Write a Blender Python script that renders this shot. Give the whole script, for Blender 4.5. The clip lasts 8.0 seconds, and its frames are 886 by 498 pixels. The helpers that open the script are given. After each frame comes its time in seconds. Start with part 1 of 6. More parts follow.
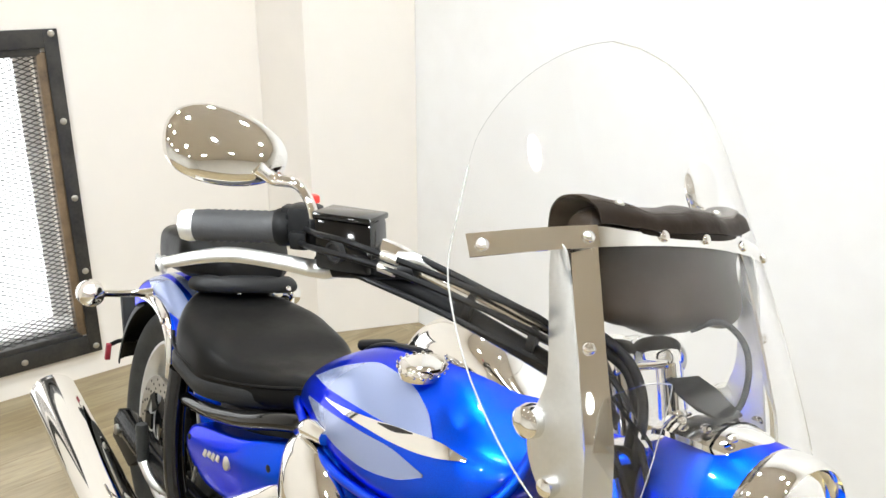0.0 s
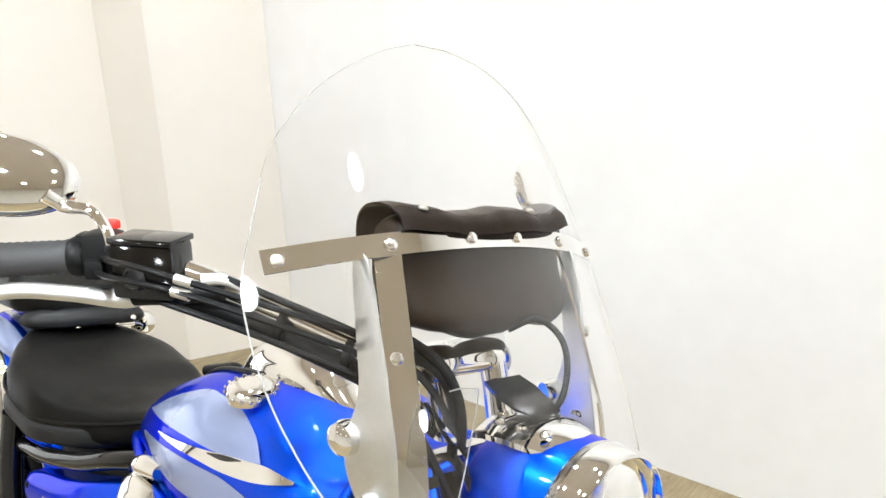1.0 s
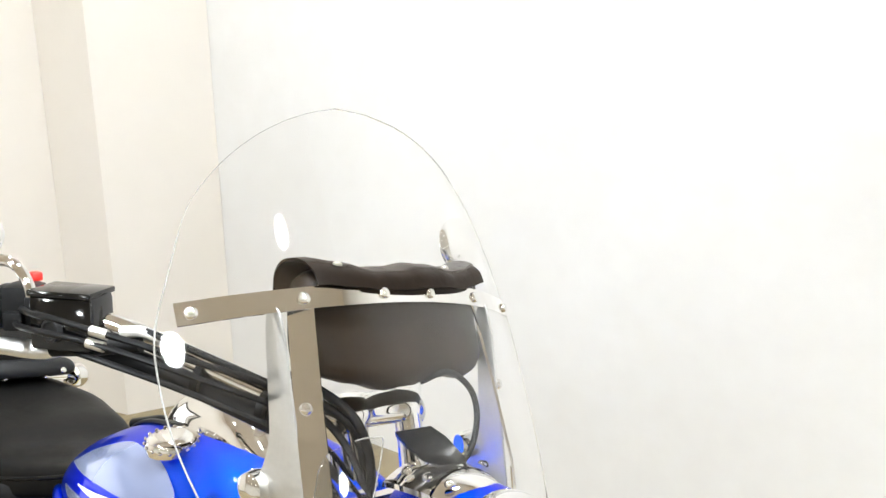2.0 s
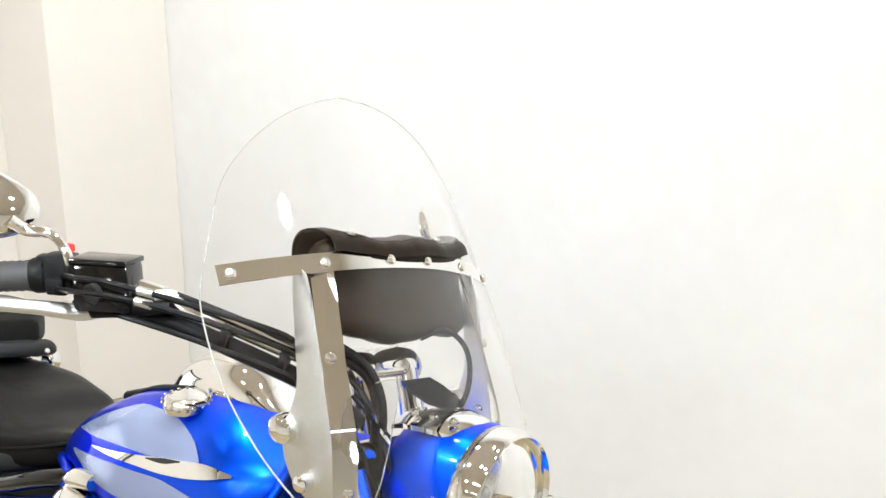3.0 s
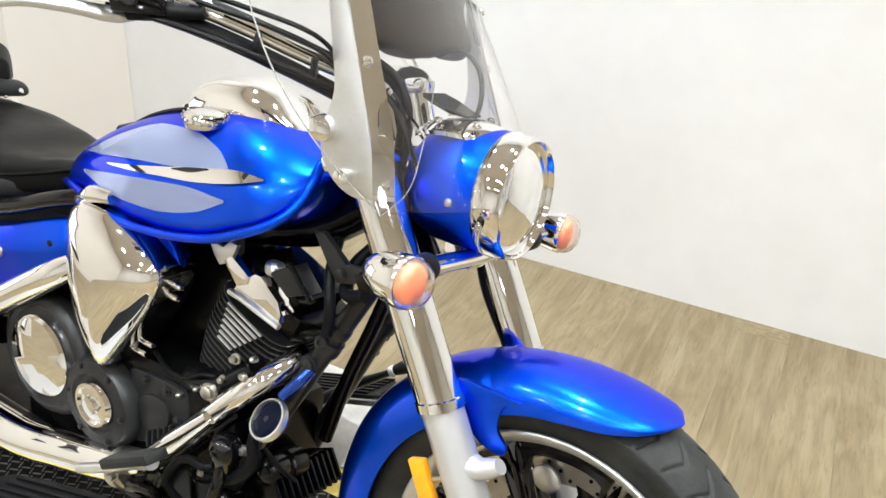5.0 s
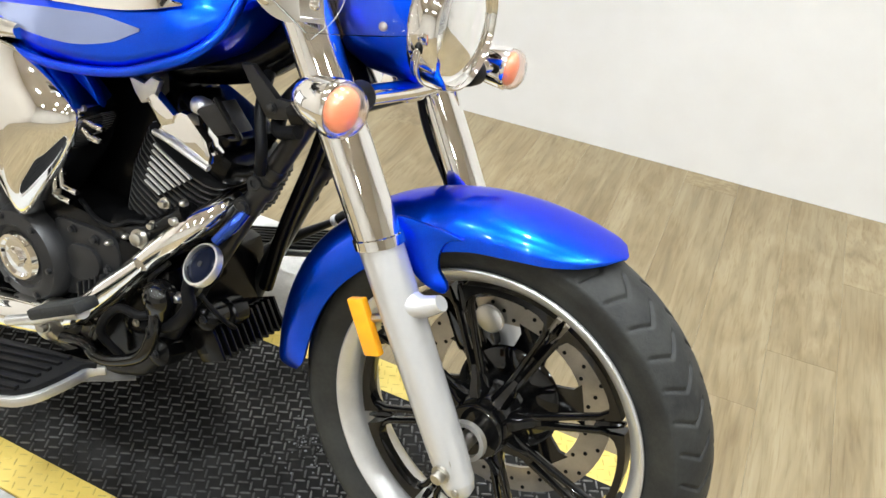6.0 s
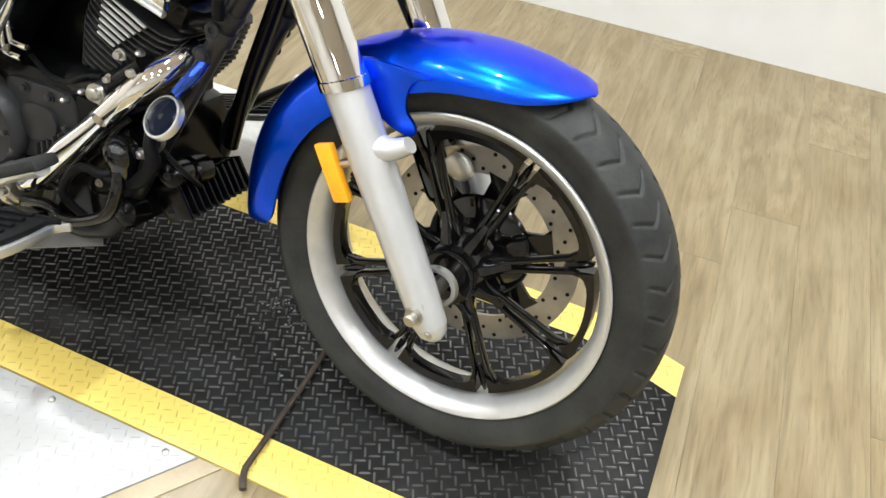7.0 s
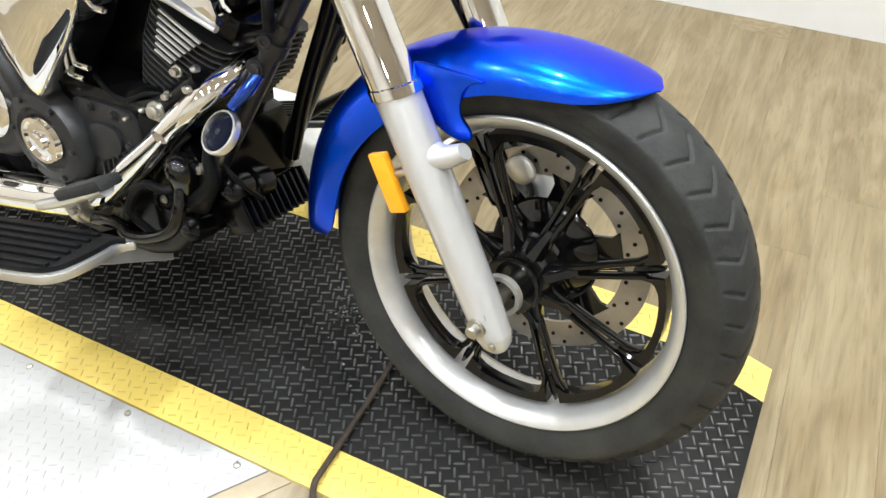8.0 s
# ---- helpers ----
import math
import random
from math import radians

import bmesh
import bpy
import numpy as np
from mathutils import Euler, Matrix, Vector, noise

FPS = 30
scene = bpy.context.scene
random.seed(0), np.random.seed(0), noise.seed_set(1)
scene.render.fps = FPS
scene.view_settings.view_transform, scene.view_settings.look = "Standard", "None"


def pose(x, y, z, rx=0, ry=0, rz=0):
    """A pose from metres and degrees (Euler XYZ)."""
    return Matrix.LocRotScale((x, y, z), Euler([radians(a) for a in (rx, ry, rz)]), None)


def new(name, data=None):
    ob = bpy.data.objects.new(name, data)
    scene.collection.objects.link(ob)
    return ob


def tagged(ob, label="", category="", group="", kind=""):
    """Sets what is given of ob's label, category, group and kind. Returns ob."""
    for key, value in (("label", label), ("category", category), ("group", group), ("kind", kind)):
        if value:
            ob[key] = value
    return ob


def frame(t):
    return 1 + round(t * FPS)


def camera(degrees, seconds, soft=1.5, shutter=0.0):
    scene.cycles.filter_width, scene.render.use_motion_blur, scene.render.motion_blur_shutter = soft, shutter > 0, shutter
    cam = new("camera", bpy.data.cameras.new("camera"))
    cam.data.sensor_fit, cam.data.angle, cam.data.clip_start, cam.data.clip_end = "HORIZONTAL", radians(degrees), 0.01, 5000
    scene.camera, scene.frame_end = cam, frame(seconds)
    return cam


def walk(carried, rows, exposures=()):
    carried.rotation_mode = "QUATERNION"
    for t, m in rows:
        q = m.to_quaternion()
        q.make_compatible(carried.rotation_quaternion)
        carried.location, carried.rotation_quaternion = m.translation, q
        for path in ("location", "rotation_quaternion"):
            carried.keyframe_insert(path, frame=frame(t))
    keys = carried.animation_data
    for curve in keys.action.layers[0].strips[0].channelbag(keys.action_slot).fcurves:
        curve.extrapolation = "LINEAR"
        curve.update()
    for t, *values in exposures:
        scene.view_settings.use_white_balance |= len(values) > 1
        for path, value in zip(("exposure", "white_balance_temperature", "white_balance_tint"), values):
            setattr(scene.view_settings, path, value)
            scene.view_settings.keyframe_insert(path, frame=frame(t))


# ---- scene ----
# ---- camera and walk ----
cam = camera(55.75, 8.0)
PATH = [
    (0.0, 0.1502, -0.5974, 1.3725, 49.690, -18.447, -0.127),
    (0.5, 0.1700, -0.5522, 1.3698, 46.667, -17.977, -1.801),
    (1.0, 0.2016, -0.5102, 1.3670, 42.219, -18.074, -2.004),
    (1.5, 0.2298, -0.5042, 1.3770, 40.149, -15.815, -0.602),
    (1.7, 0.2442, -0.5015, 1.3816, 40.085, -15.064, -1.170),
    (2.8, 0.3011, -0.6269, 1.3667, 35.102, -13.128, 2.300),
    (3.0, 0.2836, -0.6776, 1.3767, 34.023, -14.321, 0.442),
    (3.5, 0.2438, -0.8051, 1.3880, 30.630, -16.657, 1.103),
    (4.0, 0.2313, -0.8571, 1.3609, 29.639, -19.115, 3.148),
    (4.5, 0.2283, -0.8648, 1.3284, 27.638, -22.280, 4.676),
    (4.7, 0.2285, -0.8674, 1.3132, 27.566, -24.385, 4.228),
    (5.8, 0.2355, -0.8368, 1.2357, 23.510, -34.489, 5.338),
    (6.0, 0.2423, -0.8342, 1.2220, 22.610, -35.986, 5.595),
    (6.5, 0.2477, -0.8450, 1.1813, 20.212, -41.128, 6.065),
    (7.0, 0.2614, -0.8657, 1.1654, 18.902, -42.906, 6.641),
    (7.5, 0.2706, -0.8815, 1.1702, 21.876, -41.501, 3.854),
    (8.0, 0.2729, -0.8108, 1.1563, 26.878, -43.817, -0.647),
]
walk(cam, [(t, pose(x, y, z, 90 + pitch, 0, yaw) @ pose(0, 0, 0, 0, 0, roll)) for t, x, y, z, yaw, pitch, roll in PATH],
     exposures=[(0.0, 0.12), (3.0, 0.06), (4.7, 0.05), (5.8, 0.03), (8.0, 0.07)])

# ---- world, lamps ----
world = bpy.data.worlds.new("world")
scene.world = world
world.use_nodes = True
sky = world.node_tree.nodes.new("ShaderNodeTexSky")
sky.sky_type, sky.sun_disc, sky.sun_elevation, sky.sun_rotation = "NISHITA", False, radians(40), radians(80)
world.node_tree.links.new(sky.outputs[0], world.node_tree.nodes["Background"].inputs[0])
world.node_tree.nodes["Background"].inputs[1].default_value = 0.1

CEIL = 3.0
SPOTS = [(x, y) for x in (-1.8, -0.5, 0.8, 2.3) for y in (0.75, -0.65, -2.1, -3.6)]
for x, y in SPOTS:
    lamp = bpy.data.lights.new("ceiling_spot", "AREA")
    lamp.shape, lamp.size, lamp.energy, lamp.color = "DISK", 0.10, {0.75: 13.5, -0.65: 14, -2.1: 13, -3.6: 10}[y], (0.90, 0.965, 1.0)
    lamp.spread = radians(110)
    ob = new("ceiling_spot", lamp)
    ob.matrix_world = pose(x, y, CEIL - 0.045)
    tagged(ob, kind="structure")


# ---- materials ----
def material(name, base, rough=0.5, metal=0.0, vary=0.0, scale=20.0, bump=0.0, bscale=80.0, coat=0.0, spec=0.5, second=None, rvary=0.0, distort=0.0):
    """A Principled surface whose base colour wanders between base and second at two scales, with a fine bump."""
    m = bpy.data.materials.new(name)
    m.use_nodes = True
    n, l = m.node_tree.nodes, m.node_tree.links
    p = n["Principled BSDF"]
    p.inputs["Base Color"].default_value = (*base, 1)
    p.inputs["Roughness"].default_value = rough
    p.inputs["Metallic"].default_value = metal
    p.inputs["Coat Weight"].default_value = coat
    p.inputs["Coat Roughness"].default_value = 0.03
    p.inputs["Specular IOR Level"].default_value = spec
    co = n.new("ShaderNodeTexCoord")
    if vary > 0:
        a, b = n.new("ShaderNodeTexNoise"), n.new("ShaderNodeTexNoise")
        a.inputs["Scale"].default_value, b.inputs["Scale"].default_value = scale, scale * 7.3
        for q in (a, b):
            q.inputs["Detail"].default_value = 5
            q.inputs["Distortion"].default_value = distort
            l.new(co.outputs["Object"], q.inputs["Vector"])
        s = n.new("ShaderNodeMath")
        s.operation = "MULTIPLY_ADD"
        l.new(b.outputs["Fac"], s.inputs[0])
        s.inputs[1].default_value = 0.45
        l.new(a.outputs["Fac"], s.inputs[2])
        r = n.new("ShaderNodeMapRange")
        r.inputs["From Min"].default_value, r.inputs["From Max"].default_value = 0.45, 1.0
        l.new(s.outputs[0], r.inputs["Value"])
        mix = n.new("ShaderNodeMix")
        mix.data_type = "RGBA"
        sec = second if second else tuple(c * (1 - vary) for c in base)
        mix.inputs[6].default_value, mix.inputs[7].default_value = (*base, 1), (*sec, 1)
        l.new(r.outputs[0], mix.inputs[0])
        l.new(mix.outputs[2], p.inputs["Base Color"])
        if rvary:
            rr = n.new("ShaderNodeMapRange")
            rr.inputs["To Min"].default_value, rr.inputs["To Max"].default_value = max(0.02, rough - rvary), rough + rvary
            l.new(r.outputs[0], rr.inputs["Value"])
            l.new(rr.outputs[0], p.inputs["Roughness"])
    if bump > 0:
        t = n.new("ShaderNodeTexNoise")
        t.inputs["Scale"].default_value, t.inputs["Detail"].default_value = bscale, 6
        l.new(co.outputs["Object"], t.inputs["Vector"])
        bn = n.new("ShaderNodeBump")
        bn.inputs["Strength"].default_value, bn.inputs["Distance"].default_value = bump, 0.002
        l.new(t.outputs["Fac"], bn.inputs["Height"])
        l.new(bn.outputs[0], p.inputs["Normal"])
    return m


def glass(name, tint=(1, 1, 1), rough=0.0, ior=1.45):
    m = bpy.data.materials.new(name)
    m.use_nodes = True
    p = m.node_tree.nodes["Principled BSDF"]
    p.inputs["Base Color"].default_value = (*tint, 1)
    p.inputs["Roughness"].default_value = rough
    p.inputs["IOR"].default_value = ior
    p.inputs["Transmission Weight"].default_value = 1.0
    return m


def glow(name, colour, strength):
    m = bpy.data.materials.new(name)
    m.use_nodes = True
    p = m.node_tree.nodes["Principled BSDF"]
    p.inputs["Base Color"].default_value = (0.8, 0.8, 0.8, 1)
    p.inputs["Emission Color"].default_value = (*colour, 1)
    p.inputs["Emission Strength"].default_value = strength
    return m


def plank_material():
    """Pale wood-look plank: long grain, knots and streaks, each plank a little different."""
    m = bpy.data.materials.new("plank_vinyl")
    m.use_nodes = True
    n, l = m.node_tree.nodes, m.node_tree.links
    p = n["Principled BSDF"]
    co, info = n.new("ShaderNodeTexCoord"), n.new("ShaderNodeObjectInfo")
    off = n.new("ShaderNodeVectorMath")
    off.operation = "MULTIPLY_ADD"
    l.new(info.outputs["Random"], off.inputs[0])
    off.inputs[1].default_value = (37, 91, 13)
    l.new(co.outputs["Object"], off.inputs[2])
    mp = n.new("ShaderNodeMapping")
    mp.inputs["Scale"].default_value = (30, 2.6, 1)
    l.new(off.outputs[0], mp.inputs["Vector"])
    g = n.new("ShaderNodeTexNoise")
    g.inputs["Scale"].default_value, g.inputs["Detail"].default_value, g.inputs["Distortion"].default_value = 1.0, 8, 1.1
    l.new(mp.outputs[0], g.inputs["Vector"])
    mp2 = n.new("ShaderNodeMapping")
    mp2.inputs["Scale"].default_value = (9, 3.4, 1)
    l.new(off.outputs[0], mp2.inputs["Vector"])
    k = n.new("ShaderNodeTexNoise")
    k.inputs["Scale"].default_value, k.inputs["Detail"].default_value, k.inputs["Distortion"].default_value = 1.0, 3, 1.0
    l.new(mp2.outputs[0], k.inputs["Vector"])
    ramp = n.new("ShaderNodeValToRGB")
    e = ramp.color_ramp.elements
    e[0].position, e[0].color = 0.25, (0.168, 0.128, 0.070, 1)
    e[1].position, e[1].color = 0.72, (0.279, 0.227, 0.137, 1)
    mid = e.new(0.5)
    mid.color = (0.229, 0.180, 0.102, 1)
    l.new(g.outputs["Fac"], ramp.inputs["Fac"])
    ramp2 = n.new("ShaderNodeValToRGB")
    f = ramp2.color_ramp.elements
    f[0].position, f[0].color = 0.3, (0.80, 0.75, 0.68, 1)
    f[1].position, f[1].color = 0.6, (1, 1, 1, 1)
    l.new(k.outputs["Fac"], ramp2.inputs["Fac"])
    mul = n.new("ShaderNodeMix")
    mul.data_type, mul.blend_type = "RGBA", "MULTIPLY"
    mul.inputs[0].default_value = 1.0
    l.new(ramp.outputs[0], mul.inputs[6])
    l.new(ramp2.outputs[0], mul.inputs[7])
    mp3 = n.new("ShaderNodeMapping")
    mp3.inputs["Scale"].default_value = (150, 9, 1)
    l.new(off.outputs[0], mp3.inputs["Vector"])
    fl = n.new("ShaderNodeTexNoise")
    fl.inputs["Scale"].default_value, fl.inputs["Detail"].default_value, fl.inputs["Distortion"].default_value = 1.0, 4, 0.9
    l.new(mp3.outputs[0], fl.inputs["Vector"])
    ramp3 = n.new("ShaderNodeValToRGB")
    h = ramp3.color_ramp.elements
    h[0].position, h[0].color = 0.28, (0.78, 0.73, 0.65, 1)
    h[1].position, h[1].color = 0.50, (1, 1, 1, 1)
    l.new(fl.outputs["Fac"], ramp3.inputs["Fac"])
    fleck = n.new("ShaderNodeMix")
    fleck.data_type, fleck.blend_type = "RGBA", "MULTIPLY"
    fleck.inputs[0].default_value = 1.0
    l.new(mul.outputs[2], fleck.inputs[6])
    l.new(ramp3.outputs[0], fleck.inputs[7])
    tone = n.new("ShaderNodeMapRange")
    tone.inputs["To Min"].default_value, tone.inputs["To Max"].default_value = 0.93, 1.06
    l.new(info.outputs["Random"], tone.inputs["Value"])
    hsv = n.new("ShaderNodeHueSaturation")
    l.new(fleck.outputs[2], hsv.inputs["Color"])
    l.new(tone.outputs[0], hsv.inputs["Value"])
    l.new(hsv.outputs[0], p.inputs["Base Color"])
    p.inputs["Roughness"].default_value = 0.30
    bn = n.new("ShaderNodeBump")
    bn.inputs["Strength"].default_value, bn.inputs["Distance"].default_value = 0.12, 0.001
    l.new(g.outputs["Fac"], bn.inputs["Height"])
    l.new(bn.outputs[0], p.inputs["Normal"])
    return m


CHROME = material("chrome", (0.86, 0.85, 0.83), 0.04, 1.0)
# blue reflection on the header, put into the colour of a part
REFLECTBLUE = material("blue_reflection_steel", (0.05, 0.12, 0.62), 0.16, 1.0, 0.3, 60)
SATIN = material("satin_aluminium", (0.70, 0.70, 0.69), 0.38, 1.0, 0.12, 30, 0.05, 300)
ALLOY = material("machined_alloy", (0.66, 0.655, 0.645), 0.36, 0.7, 0.12, 40, 0.04, 400)
FORKPAINT = material("silver_fork_paint", (0.60, 0.60, 0.60), 0.34, 0.6, 0.05, 30, 0, 100, 0.6)
BLUE = material("metallic_blue_paint", (0.0016, 0.060, 0.76), 0.32, 1.0, 0.10, 900, 0, 100, 0.8, 0.5, (0.0028, 0.115, 1.0))
SILVERBLUE = material("silver_blue_graphic", (0.27, 0.33, 0.55), 0.24, 0.55, 0.08, 900, 0, 100, 1.0)
for paint in (BLUE, SILVERBLUE):
    paint.node_tree.nodes["Principled BSDF"].inputs["Coat Weight"].default_value = 0.65
    paint.node_tree.nodes["Principled BSDF"].inputs["Coat Roughness"].default_value = 0.03
    paint.node_tree.nodes["Principled BSDF"].inputs["Coat IOR"].default_value = 1.34
BLUE.node_tree.nodes["Principled BSDF"].inputs["Specular Tint"].default_value = (0.0, 0.10, 0.9, 1)
LEATHER = material("black_vinyl_seat", (0.0036, 0.0033, 0.0031), 0.40, 0.0, 0.3, 12, 0.12, 320, 0, 0.13, None, 0.08)
BAGHIDE = material("dark_brown_leather", (0.015, 0.0092, 0.0056), 0.42, 0.0, 0.3, 14, 0.12, 160, 0, 0.08, None, 0.1)
RUBBER = material("tyre_rubber", (0.015, 0.015, 0.0155), 0.52, 0.0, 0.35, 22, 0.2, 350, 0, 0.22, (0.036, 0.037, 0.034))
BLACKPLASTIC = material("black_plastic", (0.006, 0.006, 0.0064), 0.42, 0.0, 0.2, 40, 0.08, 300, 0, 0.12)
GLOSSBLACK = material("gloss_black_paint", (0.0026, 0.0026, 0.0028), 0.08, 0.0, 0.1, 30, 0, 100, 0.0, 0.48)
ENGINEBLACK = material("black_engine_enamel", (0.0034, 0.0034, 0.0036), 0.20, 0.0, 0.3, 40, 0.05, 240, 0, 0.20)
ENGINEGREY = material("dark_grey_casting", (0.020, 0.020, 0.021), 0.38, 0.3, 0.25, 40, 0.15, 300)
AMBER = material("amber_plastic", (0.95, 0.40, 0.012), 0.25, 0.0, 0.1, 60, 0, 100, 0.5)
ORANGE = material("orange_lens", (0.74, 0.23, 0.115), 0.3, 0.0, 0.12, 120, 0.15, 500, 0.6)
RED = material("red_plastic", (0.75, 0.03, 0.02), 0.35, 0.0)
CLEAR = glass("clear_acrylic", ior=1.36)
LENS = glass("lamp_glass")
MOULDED = glass("moulded_lamp_lens", (1.0, 0.90, 0.86), 0.10)
BOWL = material("aluminised_bowl", (0.90, 0.90, 0.89), 0.24, 0.9, 0.05, 40)
# clear acrylic whose greyish reflection is put into a faint tint
GREYCAST = glass("reflection_grey_acrylic", (0.90, 0.90, 0.90), 0.03, 1.36)
# colour for the tubes that paint the highlight along clear acrylic edges
ACRYLEDGE = material("acrylic_edge_highlight", (0.30, 0.29, 0.27), 0.35)
YELLOW = material("yellow_deck_paint", (0.70, 0.53, 0.125), 0.5, 0.0, 0.25, 9, 0.15, 160, 0, 0.5, (0.62, 0.47, 0.11))
YELLOWTREAD = material("rubbed_yellow_tread", (0.68, 0.51, 0.118), 0.5, 0.0, 0.5, 45, 0.2, 150, 0, 0.4, (0.36, 0.28, 0.08))
DECK = material("worn_black_tread_plate", (0.0062, 0.0060, 0.0058), 0.38, 0.2, 0.5, 5, 0.25, 120, 0, 0.15, (0.022, 0.021, 0.020), 0.08)
# lozenges far paler than the plate: their glint is put into the colour
TREAD = material("glint_tread", (0.34, 0.34, 0.335), 0.30, 0.8, 0.5, 7, 0.3, 150, 0, 0.3, (0.012, 0.012, 0.0125))
SILVERPLATE = material("bare_tread_plate", (0.405, 0.40, 0.39), 0.48, 0.3, 0.2, 8, 0.1, 120, 0, 0.4, (0.40, 0.395, 0.385))
PALEPLATE = material("pale_speckled_plate", (0.74, 0.73, 0.70), 0.45, 0.2, 0.3, 22, 0.15, 120)
TANSTRIP = material("tan_edge_strip", (0.40, 0.325, 0.215), 0.55, 0.0, 0.2, 20, 0.1, 120)
PLANK = plank_material()
WALLPAINT = material("cream_wall_paint", (0.80, 0.752, 0.69), 0.6, 0.0, 0.05, 1.4, 0.06, 180)
WHITEPAINT = material("white_wall_paint", (0.83, 0.825, 0.815), 0.55, 0.0, 0.05, 1.6, 0.05, 180, 0, 0.5, (0.76, 0.745, 0.725))
PALEWALL = material("pale_wall_paint", (0.76, 0.74, 0.70), 0.6, 0.0, 0.1, 1.2, 0.06, 180)
CEILPAINT = material("ceiling_paint", (0.66, 0.60, 0.52), 0.7, 0.0, 0.05, 2)
STEELFRAME = material("blackened_steel", (0.028, 0.028, 0.03), 0.4, 0.5, 0.4, 12, 0.15, 90, 0, 0.5, (0.07, 0.066, 0.06))
RUSTBAR = material("rusty_dark_steel", (0.030, 0.026, 0.024), 0.5, 0.4, 0.5, 60, 0.3, 200, 0, 0.4, (0.085, 0.062, 0.045))
OLDWOOD = material("weathered_wood", (0.20, 0.135, 0.075), 0.65, 0.0, 0.6, 16, 0.4, 60, 0, 0.5, (0.09, 0.06, 0.035))
LAMPGLOW = glow("lamp_diffuser", (0.92, 0.97, 1.0), 125.0)
DAYLIGHT = glow("daylight", (0.95, 0.98, 1.0), 2.3)
GRIPRUBBER = material("grey_grip_rubber", (0.035, 0.035, 0.037), 0.6, 0.0, 0.2, 60, 0.15, 300)
VINYLSIDE = material("matte_grey_black_vinyl", (0.012, 0.012, 0.0125), 0.45, 0.0, 0.2, 20, 0.2, 260, 0, 0.2)
DISCSTEEL = material("worn_disc_steel", (0.46, 0.43, 0.38), 0.34, 0.85, 0.2, 50, 0.05, 300)
DARKGLASS = material("dark_horn_face", (0.003, 0.005, 0.014), 0.20, 0.0, 0.1, 40, 0, 100, 0, 0.08)
CABLE = material("black_cable_sleeve", (0.007, 0.007, 0.0075), 0.35, 0.0, 0.2, 60, 0, 80, 0, 0.08)
STEEL = material("zinc_steel", (0.55, 0.53, 0.48), 0.3, 1.0, 0.15, 60)

# ---- mesh helpers ----
YAW, LEANED = -4.69, 13.08
BIKE = Matrix.Translation((-0.0062, -0.0784, -0.0044)) @ Matrix.Rotation(radians(YAW), 4, "Z") @ Matrix.Rotation(-radians(LEANED), 4, "X")


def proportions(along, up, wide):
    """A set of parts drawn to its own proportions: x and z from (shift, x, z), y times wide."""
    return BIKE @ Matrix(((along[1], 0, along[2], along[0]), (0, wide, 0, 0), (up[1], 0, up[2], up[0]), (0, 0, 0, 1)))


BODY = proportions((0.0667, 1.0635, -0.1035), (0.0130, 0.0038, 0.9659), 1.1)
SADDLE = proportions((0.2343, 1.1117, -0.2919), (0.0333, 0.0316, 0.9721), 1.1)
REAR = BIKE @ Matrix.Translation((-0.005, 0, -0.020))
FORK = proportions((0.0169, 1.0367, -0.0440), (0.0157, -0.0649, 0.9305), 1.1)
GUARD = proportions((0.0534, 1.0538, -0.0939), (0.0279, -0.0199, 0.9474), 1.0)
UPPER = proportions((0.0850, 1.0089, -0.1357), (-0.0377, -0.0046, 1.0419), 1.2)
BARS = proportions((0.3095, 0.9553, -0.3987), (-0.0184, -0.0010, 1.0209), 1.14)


def part(name, bm, mat, parent=None, label="", at=None, smooth=40, mats=()):
    """Links a bmesh as one mesh object in world coordinates, under a thing or a part."""
    if at is not None:
        bmesh.ops.transform(bm, matrix=at, verts=bm.verts)
    bmesh.ops.recalc_face_normals(bm, faces=bm.faces)
    me = bpy.data.meshes.new(name)
    bm.to_mesh(me)
    bm.free()
    for x in (mat, *mats):
        me.materials.append(x)
    if smooth:
        me.polygons.foreach_set("use_smooth", [True] * len(me.polygons))
        me.set_sharp_from_angle(angle=radians(smooth))
    ob = new(name, me)
    if parent is not None:
        ob.parent = parent
        m = parent.matrix_basis if parent.parent is None else Matrix.Identity(4)
        ob.matrix_parent_inverse = m.inverted()
    if label:
        tagged(ob, label)
    return ob


def thing(name, label, category, base, group=""):
    e = new(name)
    e.empty_display_size = 0.1
    e.matrix_basis = Matrix.Translation(base)
    return tagged(e, label, category, group)


def rings(sections, closed=True, cap=True, bm=None):
    """A skin over rows of points; each row is a loop."""
    bm = bm or bmesh.new()
    rows = [[bm.verts.new(p) for p in s] for s in sections]
    k = len(rows[0])
    for a, b in zip(rows, rows[1:]):
        for i in range(k if closed else k - 1):
            j = (i + 1) % k
            bm.faces.new((a[i], a[j], b[j], b[i]))
    if cap and closed:
        bm.faces.new(rows[0])
        bm.faces.new(list(reversed(rows[-1])))
    return bm


def smooth_line(points, steps=6):
    """Catmull-Rom through the points."""
    p = [Vector(q) for q in points]
    if len(p) < 3:
        return p
    p = [2 * p[0] - p[1]] + p + [2 * p[-1] - p[-2]]
    out = []
    for i in range(1, len(p) - 2):
        for s in range(steps):
            u = s / steps
            a, b, c, d = p[i - 1], p[i], p[i + 1], p[i + 2]
            out.append(0.5 * ((2 * b) + (c - a) * u + (2 * a - 5 * b + 4 * c - d) * u * u + (3 * b - a - 3 * c + d) * u ** 3))
    return out + [p[-2]]


